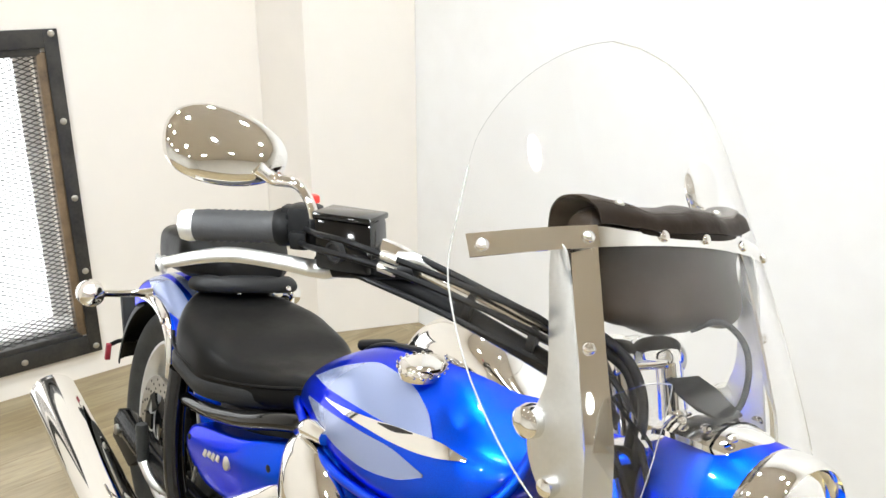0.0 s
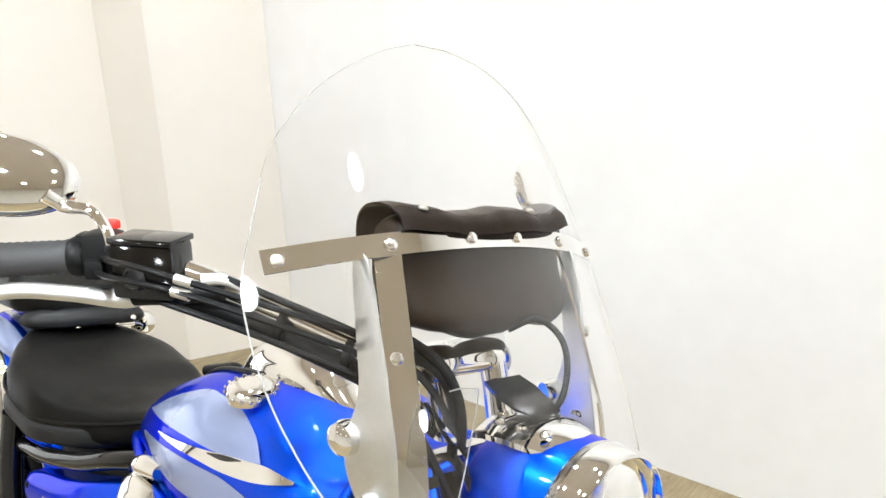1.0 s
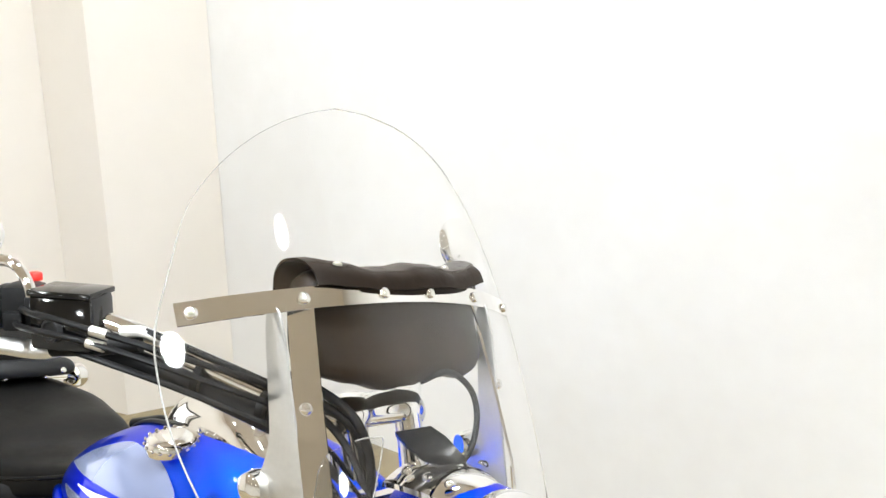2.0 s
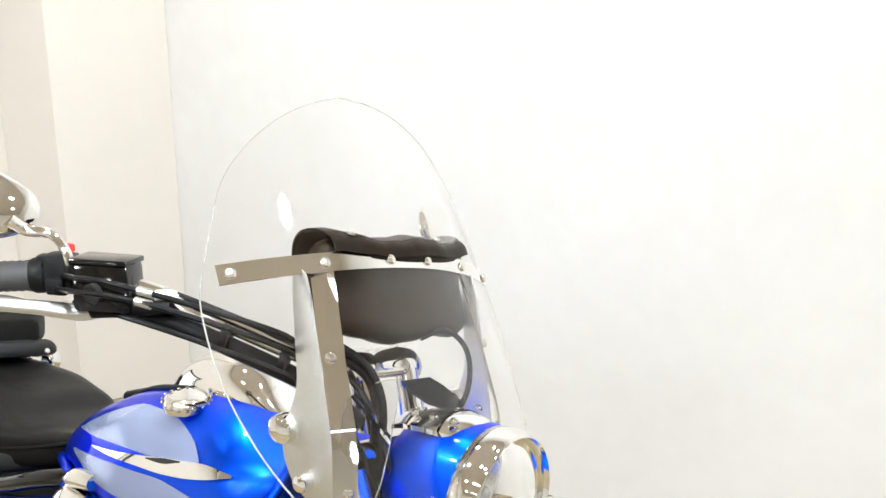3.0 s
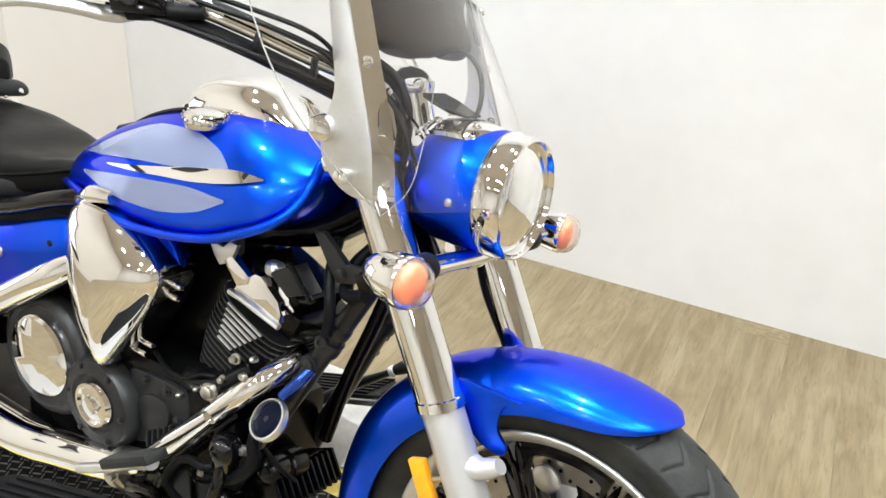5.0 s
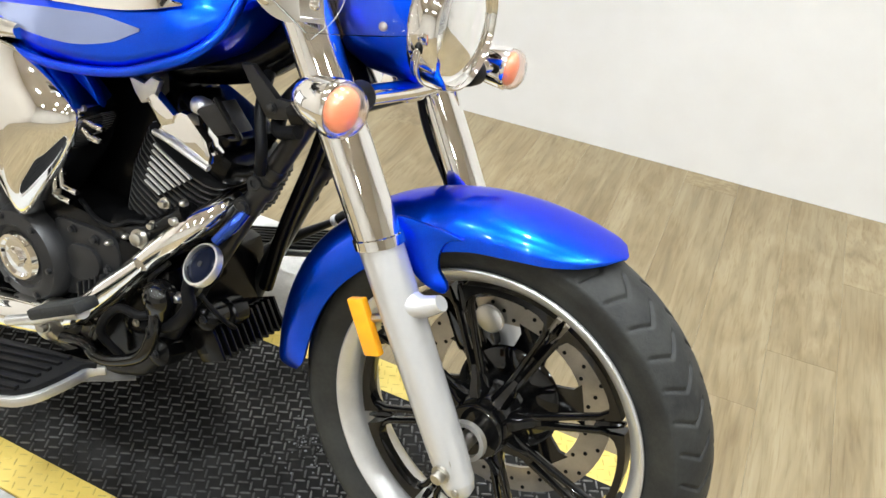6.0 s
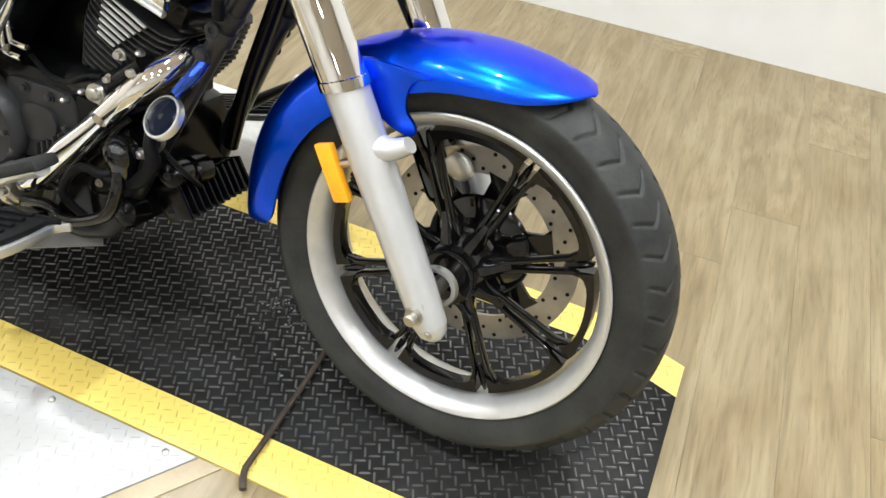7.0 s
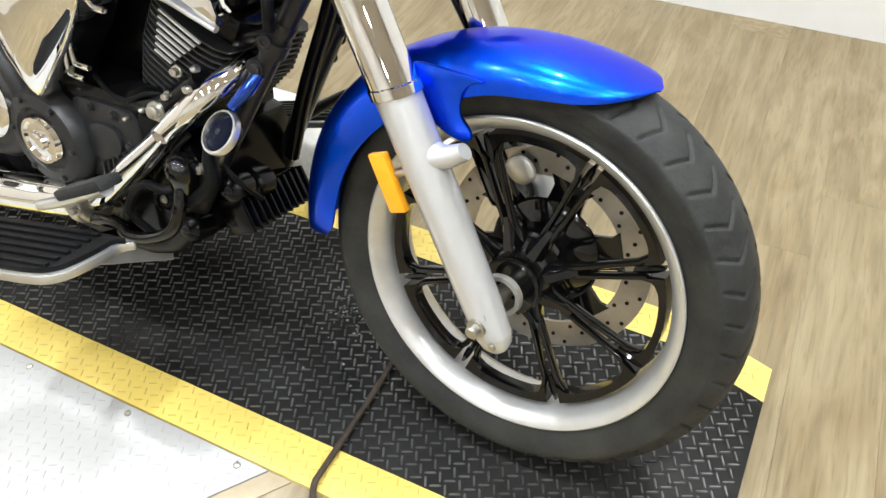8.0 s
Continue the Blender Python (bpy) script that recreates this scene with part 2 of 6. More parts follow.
def tube(points, radius, seg=12, steps=6, bm=None, flat=1.0):
    """A round bar along a smooth line; radius may be a number or one for each given point."""
    line = smooth_line(points, steps)
    n = len(line)
    if isinstance(radius, (int, float)):
        rad = [radius] * n
    else:
        k = len(radius) - 1
        rad = []
        for i in range(n):
            u = i / (n - 1) * k
            j = min(int(u), k - 1)
            rad.append(radius[j] + (radius[j + 1] - radius[j]) * (u - j))
    sections, side = [], None
    for i, c in enumerate(line):
        d = (line[min(i + 1, n - 1)] - line[max(i - 1, 0)]).normalized()
        if side is None:
            side = d.orthogonal().normalized()
        side = (side - d * side.dot(d)).normalized()
        up = d.cross(side)
        sections.append([c + rad[i] * (math.cos(2 * math.pi * a / seg) * side + flat * math.sin(2 * math.pi * a / seg) * up) for a in range(seg)])
    return rings(sections, bm=bm)


def lathe(profile, origin, axis, seg=32, bm=None, cap=True):
    """Turns (radius, along) pairs about an axis through origin."""
    axis = Vector(axis).normalized()
    side = axis.orthogonal().normalized()
    up = axis.cross(side)
    origin = Vector(origin)
    s = [[origin + axis * h + max(r, 1e-4) * (math.cos(2 * math.pi * a / seg) * side + math.sin(2 * math.pi * a / seg) * up) for a in range(seg)] for r, h in profile]
    return rings(s, cap=cap, bm=bm)


def box(size, centre, bevel=0.0, turn=None, bm=None):
    bm2 = bmesh.new()
    bmesh.ops.create_cube(bm2, size=1, matrix=Matrix.Diagonal((*size, 1)))
    if bevel:
        bmesh.ops.bevel(bm2, geom=list(bm2.edges), offset=bevel, segments=2, affect="EDGES", profile=0.6)
    m = Matrix.Translation(centre) @ (turn.to_4x4() if turn else Matrix.Identity(4))
    bmesh.ops.transform(bm2, matrix=m, verts=bm2.verts)
    if bm is None:
        return bm2
    return join(bm, bm2)


def join(bm, other):
    me = bpy.data.meshes.new("tmp")
    other.to_mesh(me)
    other.free()
    bm.from_mesh(me)
    bpy.data.meshes.remove(me)
    return bm


def slab(outline, thick, frame4, bevel=0.0, bm=None):
    """A flat plate: a 2D outline, thick metres deep, laid by a matrix whose x, y span it."""
    bm2 = bmesh.new()
    v = [bm2.verts.new((x, y, -thick / 2)) for x, y in outline]
    f = bm2.faces.new(v)
    r = bmesh.ops.extrude_face_region(bm2, geom=[f])
    bmesh.ops.translate(bm2, vec=(0, 0, thick), verts=[q for q in r["geom"] if isinstance(q, bmesh.types.BMVert)])
    if bevel:
        bmesh.ops.bevel(bm2, geom=[e for e in bm2.edges if abs(e.verts[0].co.z - e.verts[1].co.z) < 1e-6], offset=bevel, segments=2, affect="EDGES", profile=0.6)
    bmesh.ops.transform(bm2, matrix=frame4, verts=bm2.verts)
    if bm is None:
        return bm2
    return join(bm, bm2)


def plane(origin, xdir, ydir):
    """A matrix whose x and y run along the two directions."""
    x = Vector(xdir).normalized()
    y = Vector(ydir)
    y = (y - x * y.dot(x)).normalized()
    z = x.cross(y)
    m = Matrix((x, y, z)).transposed().to_4x4()
    m.translation = origin
    return m


def side_plate(outline, y, thick, bevel=0.0, bm=None):
    """A plate seen from the side: outline in (x, z), centred at y."""
    return slab(outline, thick, plane((0, y, 0), (1, 0, 0), (0, 0, 1)), bevel, bm)


def round_outline(points, steps=5):
    """A closed smooth outline through 2D points."""
    n, out = len(points), []
    for i in range(n):
        a, b, c, d = (Vector(points[(i + k) % n]) for k in (-1, 0, 1, 2))
        for s in range(steps):
            u = s / steps
            q = 0.5 * ((2 * b) + (c - a) * u + (2 * a - 5 * b + 4 * c - d) * u * u + (3 * b - a - 3 * c + d) * u ** 3)
            out.append((q.x, q.y))
    return out


def bolt(at, axis, r=0.006, h=0.005, seg=6, bm=None):
    """A bolt head on a washer."""
    b = lathe([(r * 1.5, 0), (r * 1.5, h * 0.25), (r, h * 0.25), (r, h * 0.9), (r * 0.8, h), (0, h)], at, axis, seg * 2, bm)
    return b


def dome(at, axis, r=0.008, h=0.006, bm=None):
    """A domed rivet or acorn nut."""
    return lathe([(r, 0), (r, h * 0.3)] + [(r * math.cos(a), h * 0.3 + h * 0.7 * math.sin(a)) for a in (0.3, 0.7, 1.1, 1.4)] + [(0, h)], at, axis, 16, bm)


def lerp(table, x):
    """Smooth interpolation in rows of (x, values...), without overshoot."""
    if x <= table[0][0]:
        return table[0][1:]
    if x >= table[-1][0]:
        return table[-1][1:]
    k = max(i for i in range(len(table) - 1) if table[i][0] <= x)
    out = []

    def grade(i, c):
        if i == 0 or i == len(table) - 1:
            j = 0 if i == 0 else i - 1
            return (table[j + 1][c] - table[j][c]) / (table[j + 1][0] - table[j][0])
        d0 = (table[i][c] - table[i - 1][c]) / (table[i][0] - table[i - 1][0])
        d1 = (table[i + 1][c] - table[i][c]) / (table[i + 1][0] - table[i][0])
        return 0.0 if d0 * d1 <= 0 else 2 * d0 * d1 / (d0 + d1)

    h = table[k + 1][0] - table[k][0]
    u = (x - table[k][0]) / h
    for c in range(1, len(table[0])):
        p, q, m0, m1 = table[k][c], table[k + 1][c], grade(k, c) * h, grade(k + 1, c) * h
        out.append((2 * u ** 3 - 3 * u * u + 1) * p + (u ** 3 - 2 * u * u + u) * m0 + (3 * u * u - 2 * u ** 3) * q + (u ** 3 - u * u) * m1)
    return tuple(out)


# ---- the room ----
WALLX, SLOPE, WALL0 = -2.73, 0.041, 1.477


def wall_y(x):
    return WALL0 + SLOPE * x


def wall(name, a, b, height, thick, mat, label, holes=()):
    """A wall from a to b in plan, standing on the slab, with rectangular holes (from, to, low, high) through it. It thickens to the right of a-b."""
    a, b = Vector(a), Vector(b)
    d = (b - a).normalized()
    nrm = Vector((d.y, -d.x))
    ln = (b - a).length
    us = sorted({0, ln, *[h[0] for h in holes], *[h[1] for h in holes]})
    zs = sorted({-0.02, height, *[h[2] for h in holes], *[h[3] for h in holes]})
    bm = bmesh.new()
    solid = {(i, j): not any(h[0] < (us[i] + us[i + 1]) / 2 < h[1] and h[2] < (zs[j] + zs[j + 1]) / 2 < h[3] for h in holes)
             for i in range(len(us) - 1) for j in range(len(zs) - 1)}
    vs = {}

    def vert(i, j, k):
        if (i, j, k) not in vs:
            q = a + d * us[i] + nrm * (thick * k)
            vs[i, j, k] = bm.verts.new((q.x, q.y, zs[j]))
        return vs[i, j, k]

    for (i, j), ok in solid.items():
        if not ok:
            continue
        for k in (0, 1):
            bm.faces.new([vert(i, j, k), vert(i + 1, j, k), vert(i + 1, j + 1, k), vert(i, j + 1, k)])
        for (di, dj), (p, q) in {(-1, 0): ((0, 0), (0, 1)), (1, 0): ((1, 0), (1, 1)), (0, -1): ((0, 0), (1, 0)), (0, 1): ((0, 1), (1, 1))}.items():
            if not solid.get((i + di, j + dj), False):
                bm.faces.new([vert(i + p[0], j + p[1], 0), vert(i + q[0], j + q[1], 0), vert(i + q[0], j + q[1], 1), vert(i + p[0], j + p[1], 1)])
    return tagged(part(name, bm, mat, smooth=0), label, "wall", kind="structure")


XE, YS = 4.2, -4.6
WY0, WY1, WZ0, WZ1 = -0.75, 0.183, 0.156, 1.129
wall("wall_west", (WALLX, YS), (WALLX, 1.6), CEIL, -0.2, WALLPAINT, "cream painted plaster wall with a meshed window",
     holes=[(WY0 - YS, WY1 - YS, WZ0, WZ1)])
wall("wall_north", (WALLX, wall_y(WALLX)), (XE, wall_y(XE)), CEIL, -0.2, WHITEPAINT, "bright white painted showroom wall")
wall("wall_east", (XE, wall_y(XE)), (XE, YS), CEIL, -0.2, PALEWALL, "pale painted wall")
wall("wall_south", (XE, YS), (WALLX, YS), CEIL, -0.2, PALEWALL, "pale painted wall")
# boxed corner column
bm = bmesh.new()
foot = [(WALLX + 0.002, 0.945), (-2.50, 1.005), (-2.335, wall_y(-2.335) - 0.002), (WALLX + 0.002, wall_y(WALLX) - 0.002)]
rings([[(x, y, z) for x, y in foot] for z in (-0.004, CEIL - 0.002)], bm=bm)
tagged(part("wall_boxing", bm, WALLPAINT, smooth=0), "cream boxed-in corner of the room", "wall", kind="structure")
bm = box((XE - WALLX + 0.4, 7.2, 0.12), ((XE + WALLX) / 2, -1.35, CEIL + 0.06))
tagged(part("ceiling", bm, CEILPAINT, smooth=0), "pale painted flat ceiling", "ceiling", kind="structure")
bm = box((XE - WALLX + 0.4, 7.2, 0.1), ((XE + WALLX) / 2, -1.35, -0.062))
floor = tagged(part("floor", bm, OLDWOOD, smooth=0), "pale wood-look plank floor", "floor", kind="structure")
for x, y in SPOTS:
    ring = part("ceiling_light", lathe([(0.105, 0), (0.105, -0.012), (0.085, -0.012), (0.083, -0.03), (0.083, 0)], (x, y, CEIL - 0.001), (0, 0, 1), 24, cap=False), WHITEPAINT)
    tagged(ring, "round white ceiling light with a glowing diffuser", "lamp", "ceiling lights")
    part("diffuser", lathe([(0.0, 0.004), (0.082, 0.004), (0.082, 0.0), (0.0, 0.0)], (x, y, CEIL - 0.030), (0, 0, 1), 24), LAMPGLOW, ring, "glowing white diffuser")

# window in the west wall: steel frame, weathered reveal, expanded mesh
win = tagged(new("window_1"), "daylit window behind black expanded-metal mesh in a bolted steel frame", "window", kind="structure")
win.matrix_basis = Matrix.Translation((WALLX, WY1, WZ0))
fx = WALLX + 0.006


def frame_strip(y0, y1, z0, z1):
    return part("frame_bar", box((0.012, y1 - y0, z1 - z0), (fx + 0.001, (y0 + y1) / 2, (z0 + z1) / 2), 0.002), STEELFRAME, win)


frame_strip(WY1 + 0.012, WY1 + 0.056, WZ0 - 0.07, WZ1 + 0.07)
frame_strip(WY0 - 0.056, WY0 - 0.012, WZ0 - 0.07, WZ1 + 0.07)
frame_strip(WY0 - 0.012, WY1 + 0.012, WZ1 + 0.012, WZ1 + 0.07)
frame_strip(WY0 - 0.012, WY1 + 0.012, WZ0 - 0.07, WZ0 - 0.004)
for z in (WZ0 - 0.047, WZ0 + 0.234, WZ0 + 0.493, WZ0 + 0.751, WZ1 + 0.056):
    part("frame_screw", dome((fx + 0.006, WY1 + 0.036, z), (1, 0, 0), 0.011, 0.006), STEEL, win)
for y in (WY1 - 0.2, WY1 - 0.5):
    for z in (WZ0 - 0.04, WZ1 + 0.045):
        part("frame_screw", dome((fx + 0.006, y, z), (1, 0, 0), 0.011, 0.006), STEEL, win)
part("reveal", box((0.05, 0.03, WZ1 - WZ0), (WALLX - 0.02, WY1 - 0.0, (WZ0 + WZ1) / 2), 0.004), OLDWOOD, win, "scorched brown wooden reveal")
part("reveal", box((0.05, WY1 - WY0, 0.025), (WALLX - 0.02, (WY0 + WY1) / 2, WZ1), 0.004), STEELFRAME, win)
part("reveal", box((0.05, WY1 - WY0, 0.03), (WALLX - 0.02, (WY0 + WY1) / 2, WZ0), 0.004), STEELFRAME, win)
# expanded metal: slanting strands that cross
bm = bmesh.new()
y0, y1, z0, z1 = WY0 + 0.01, WY1 - 0.014, WZ0 + 0.012, WZ1 - 0.01
px, pz = 0.036, 0.0155
for sgn in (1, -1):
    slope = sgn * pz / px
    c = z0 - abs(slope) * (y1 - y0)
    while c < z1 + abs(slope) * (y1 - y0):
        pts = []
        for y in (y0, y1):
            pts.append((y, c + slope * (y - y0)))
        (ya, za), (yb, zb) = pts
        lo, hi = sorted((za, zb))
        if hi > z0 and lo < z1:
            def at_z(z):
                return ya + (z - za) / slope
            u0, u1 = ya, yb
            lim = sorted((at_z(z0), at_z(z1)))
            u0, u1 = max(u0, lim[0]), min(u1, lim[1])
            if u1 - u0 > 0.004:
                A = Vector((WALLX - 0.012, u0, za + slope * (u0 - ya)))
                B = Vector((WALLX - 0.012, u1, za + slope * (u1 - ya)))
                d = (B - A).normalized()
                s = Vector((1, 0, 0)) * 0.0014
                t = d.cross(Vector((1, 0, 0))) * 0.0016
                rings([[p + s, p + t, p - s, p - t] for p in (A, B)], bm=bm)
        c += pz
tagged(part("mesh_screen", bm, STEELFRAME, win, "black expanded-metal mesh", smooth=0), kind="stuff")
# a second jamb seen behind the mesh, and daylight beyond
part("outer_jamb", box((0.02, 0.05, WZ1 - WZ0), (WALLX - 0.17, WY1 - 0.02, (WZ0 + WZ1) / 2), 0.003), WHITEPAINT, win)
part("outer_sill", box((0.12, WY1 - WY0, 0.02), (WALLX - 0.11, (WY0 + WY1) / 2, WZ0 + 0.02), 0.003), WHITEPAINT, win)
bm = box((0.02, 3.0, 3.0), (WALLX - 0.9, -0.3, 0.9))
tagged(part("backdrop", bm, DAYLIGHT, smooth=0), "plain white daylight outside the window", "sky", kind="structure")
# ---- the lift deck, flush with the floor ----
DX0, DX1, DXT = -1.80, 0.373, 0.19
NO, NI, FI, FO = -0.301, -0.2235, 0.2235, 0.300
TAPER = 0.056
lift = thing("lift_deck", "black steel tread-plate bike lift deck with yellow painted edge stripes", "lift", (-1.0, 0, 0))


def flat_plate(name, outline, mat, label="", top=0.0, thick=0.012):
    """A plate of the lift, laid flat, its outline given in plan."""
    return part(name, slab(outline, thick, Matrix.Translation((0, 0, top - thick / 2)), 0.0012), mat, lift, label)


flat_plate("deck_plate", [(DX0, NI), (DXT, NI), (DX1, NI + TAPER), (DX1, FI - TAPER), (DXT, FI), (DX0, FI)], DECK)
flat_plate("edge_stripe", [(DX0, NO), (DXT, NO), (DX1, NO + TAPER), (DX1, NI + TAPER), (DXT, NI), (DX0, NI)], YELLOW, "yellow painted tread-plate edge")
flat_plate("edge_stripe", [(DX0, FI), (DXT, FI), (DX1, FI - TAPER), (DX1, FO - TAPER), (DXT, FO), (DX0, FO)], YELLOW, "yellow painted tread-plate edge")
flat_plate("side_plate", [(-1.785, NO - 0.292), (-0.502, NO - 0.292), (-0.296, NO - 0.003), (-1.785, NO - 0.003)], SILVERPLATE, "bare silver tread plate beside the deck", -0.0005)
flat_plate("side_plate", [(-1.79, FO + 0.003), (-0.41, FO + 0.003), (-0.41, FO + 0.303), (-1.79, FO + 0.303)], PALEPLATE, "pale speckled steel plate beside the deck", -0.0005)
flat_plate("end_angle", [(-0.500, NO - 0.292), (-0.458, NO - 0.292), (-0.252, NO - 0.003), (-0.294, NO - 0.003)], TANSTRIP, "tan edge strip of the side plate", -0.002)


def taper(x):
    """How far the deck's edges draw in towards its front end."""
    return TAPER * max(0.0, (x - DXT) / (DX1 - DXT))


def treads(x0, x1, y0, y1, pitch, size, turn, skip=0.0, lift_h=0.002, inside=None):
    """Raised lozenges of tread plate, alternately turned."""
    bm = bmesh.new()
    i = 0
    rng = random.Random(7)
    ny, nx = int((y1 - y0) / pitch), int((x1 - x0) / pitch)
    for a in range(nx):
        for b in range(ny):
            x, y = x0 + (a + 0.5) * pitch, y0 + (b + 0.5) * (y1 - y0) / ny
            ang = radians(turn) + (math.pi / 2 if (a + b) % 2 else 0)
            if rng.random() < skip or (inside and not inside(x, y)):
                continue
            c, s = math.cos(ang), math.sin(ang)
            ln, w, h = size * 0.5, size * 0.088, lift_h
            base = [(-ln, 0), (-ln * 0.7, -w), (ln * 0.7, -w), (ln, 0), (ln * 0.7, w), (-ln * 0.7, w)]
            lo = [bm.verts.new((x + c * u - s * v, y + s * u + c * v, 0)) for u, v in base]
            hi = [bm.verts.new((x + c * u * 0.84 - s * v * 0.6, y + s * u * 0.84 + c * v * 0.6, h)) for u, v in base]
            bm.faces.new(hi)
            for k in range(6):
                bm.faces.new((lo[k], lo[(k + 1) % 6], hi[(k + 1) % 6], hi[k]))
    return bm


# deck lozenges in the paler grey that paints their glint
tagged(part("tread", treads(-1.3, DX1 - 0.003, NI + 0.002, FI - 0.002, 0.0168, 0.0205, 25, inside=lambda x, y: NI + taper(x) + 0.008 < y < FI - taper(x) - 0.008), TREAD, lift, "raised tread lozenges, paler grey with their glint painted in", smooth=30), kind="stuff")
tagged(part("tread", treads(-1.3, DX1 - 0.003, NO + 0.003, NI + TAPER, 0.018, 0.016, 25, 0, 0.0006, lambda x, y: NO + taper(x) + 0.008 < y < NI + taper(x) - 0.008), YELLOWTREAD, lift, "worn yellow tread lozenges", smooth=30), kind="stuff")
tagged(part("tread", treads(-1.3, DX1 - 0.003, FI - TAPER, FO - 0.003, 0.018, 0.016, 25, 0, 0.0006, lambda x, y: FI - taper(x) + 0.008 < y < FO - taper(x) - 0.008), YELLOWTREAD, lift, "worn yellow tread lozenges", smooth=30), kind="stuff")
tagged(part("tread", treads(-1.3, -0.30, NO - 0.285, NO - 0.006, 0.0185, 0.0145, 25, 0, 0.0005, lambda x, y: x < -0.304 + 0.71 * (y - NO)), SILVERPLATE, lift, "silver tread lozenges", smooth=30), kind="stuff")
for x, y in ((-0.568, -0.318), (-0.345, -0.318), (-0.79, -0.318)):
    part("screw", dome((x, y, -0.0005), (0, 0, 1), 0.006, 0.003), STEEL, lift)
# chalky flakes trodden onto the deck beside the wheel
rng = random.Random(21)
bm = bmesh.new()
for k in range(150):
    if k % 3:
        x, y = rng.gauss(-0.33, 0.04), rng.gauss(0.045, 0.025)
    else:
        x, y = rng.uniform(-0.42, -0.05), rng.uniform(-0.12, 0.09)
    r, a0 = rng.uniform(0.0008, 0.0030), rng.uniform(0, 6.28)
    n = rng.choice((4, 5, 6))
    ring = [(x + r * rng.uniform(0.5, 1.3) * math.cos(a0 + 6.283 * i / n), y + r * rng.uniform(0.5, 1.3) * math.sin(a0 + 6.283 * i / n)) for i in range(n)]
    rings([[(u, v, z) for u, v in ring] for z in (-0.0004, 0.0004)], bm=bm)
tagged(part("dust_flakes", bm, material("pale_dust", (0.30, 0.31, 0.32), 0.8, 0.0, 0.3, 90), smooth=0), "pale chalky flakes on the black tread plate", "dust", kind="stuff")
# loose bar that lies across the deck
bar = thing("locking_bar", "thin dark steel bar lying across the lift deck", "bar", (-0.21, -0.15, 0))
part("bar", tube([(-0.221, 0.0, 0.009), (-0.2165, -0.14, 0.009), (-0.2155, -0.292, 0.009)], 0.0055, 8, 3), RUSTBAR, bar)
part("hook", tube([(-0.2155, -0.290, 0.009), (-0.211, -0.304, 0.008), (-0.199, -0.324, 0.0065)], 0.0055, 8, 3), RUSTBAR, bar)

# ---- the motorcycle ----
bike = thing("motorcycle", "metallic blue cruiser motorcycle with a clear windshield, leaning on its stand", "motorcycle", (-0.84, 0, 0))


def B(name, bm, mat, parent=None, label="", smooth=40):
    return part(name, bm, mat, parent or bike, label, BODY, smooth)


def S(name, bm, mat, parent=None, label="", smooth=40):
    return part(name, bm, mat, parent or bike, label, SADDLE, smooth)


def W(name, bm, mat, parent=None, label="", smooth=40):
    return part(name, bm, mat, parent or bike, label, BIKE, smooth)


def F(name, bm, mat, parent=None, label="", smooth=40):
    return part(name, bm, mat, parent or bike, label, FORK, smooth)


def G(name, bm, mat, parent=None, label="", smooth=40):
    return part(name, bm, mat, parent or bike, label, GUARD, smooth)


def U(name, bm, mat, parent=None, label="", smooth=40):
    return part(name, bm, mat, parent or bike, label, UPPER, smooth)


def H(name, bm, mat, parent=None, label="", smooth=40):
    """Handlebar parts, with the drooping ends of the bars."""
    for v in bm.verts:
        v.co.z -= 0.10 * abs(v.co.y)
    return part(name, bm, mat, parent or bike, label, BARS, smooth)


def tyre_mesh(cx, cz, bead, rad, half, turns, rows, groove):
    """A tyre about the y axis with slanting tread grooves pressed into it."""
    prof = []
    for i in range(rows + 1):
        a = -1.0 + 2.0 * i / rows
        s = abs(a)
        if s > 0.72:
            u = (s - 0.72) / 0.28
            r = bead + (rad - 0.032 - bead) * (1 - u) ** 0.8
            y = half * (1.0 - 0.26 * u ** 2 + 0.02 * math.sin(u * 3.1))
        else:
            u = s / 0.72
            r = rad - 0.032 * u ** 2.3
            y = half * (u ** 0.93)
        prof.append((r, math.copysign(y, a), a))
    verts, faces = [], []
    for k in range(turns):
        th = 2 * math.pi * k / turns
        for r, y, a in prof:
            d = groove(th, a)
            rr = r - d
            verts.append((cx + rr * math.cos(th), y * (1 - 3.0 * d), cz + rr * math.sin(th)))
    m = rows + 1
    for k in range(turns):
        k2 = (k + 1) % turns
        for i in range(rows):
            faces.append((k * m + i, k * m + i + 1, k2 * m + i + 1, k2 * m + i))
    me = bpy.data.meshes.new("t")
    me.from_pydata(verts, [], faces)
    bm = bmesh.new()
    bm.from_mesh(me)
    bpy.data.meshes.remove(me)
    return bm


def front_groove(th, a):
    s = abs(a)
    if s > 0.70 or s < 0.05:
        return 0.0
    side = 0.5 if a > 0 else 0.0
    n = 42
    bend = 1.9 * s if s < 0.38 else 0.722 - 1.1 * (s - 0.38)
    ph = (th / (2 * math.pi) * n + bend + side) % 1.0
    d = min(ph, 1 - ph)
    fade = min(1.0, max(0.0, (s - 0.07) / 0.05), max(0.0, (0.68 - s) / 0.05))
    return 0.0048 * fade * max(0.0, 1 - d / 0.09)


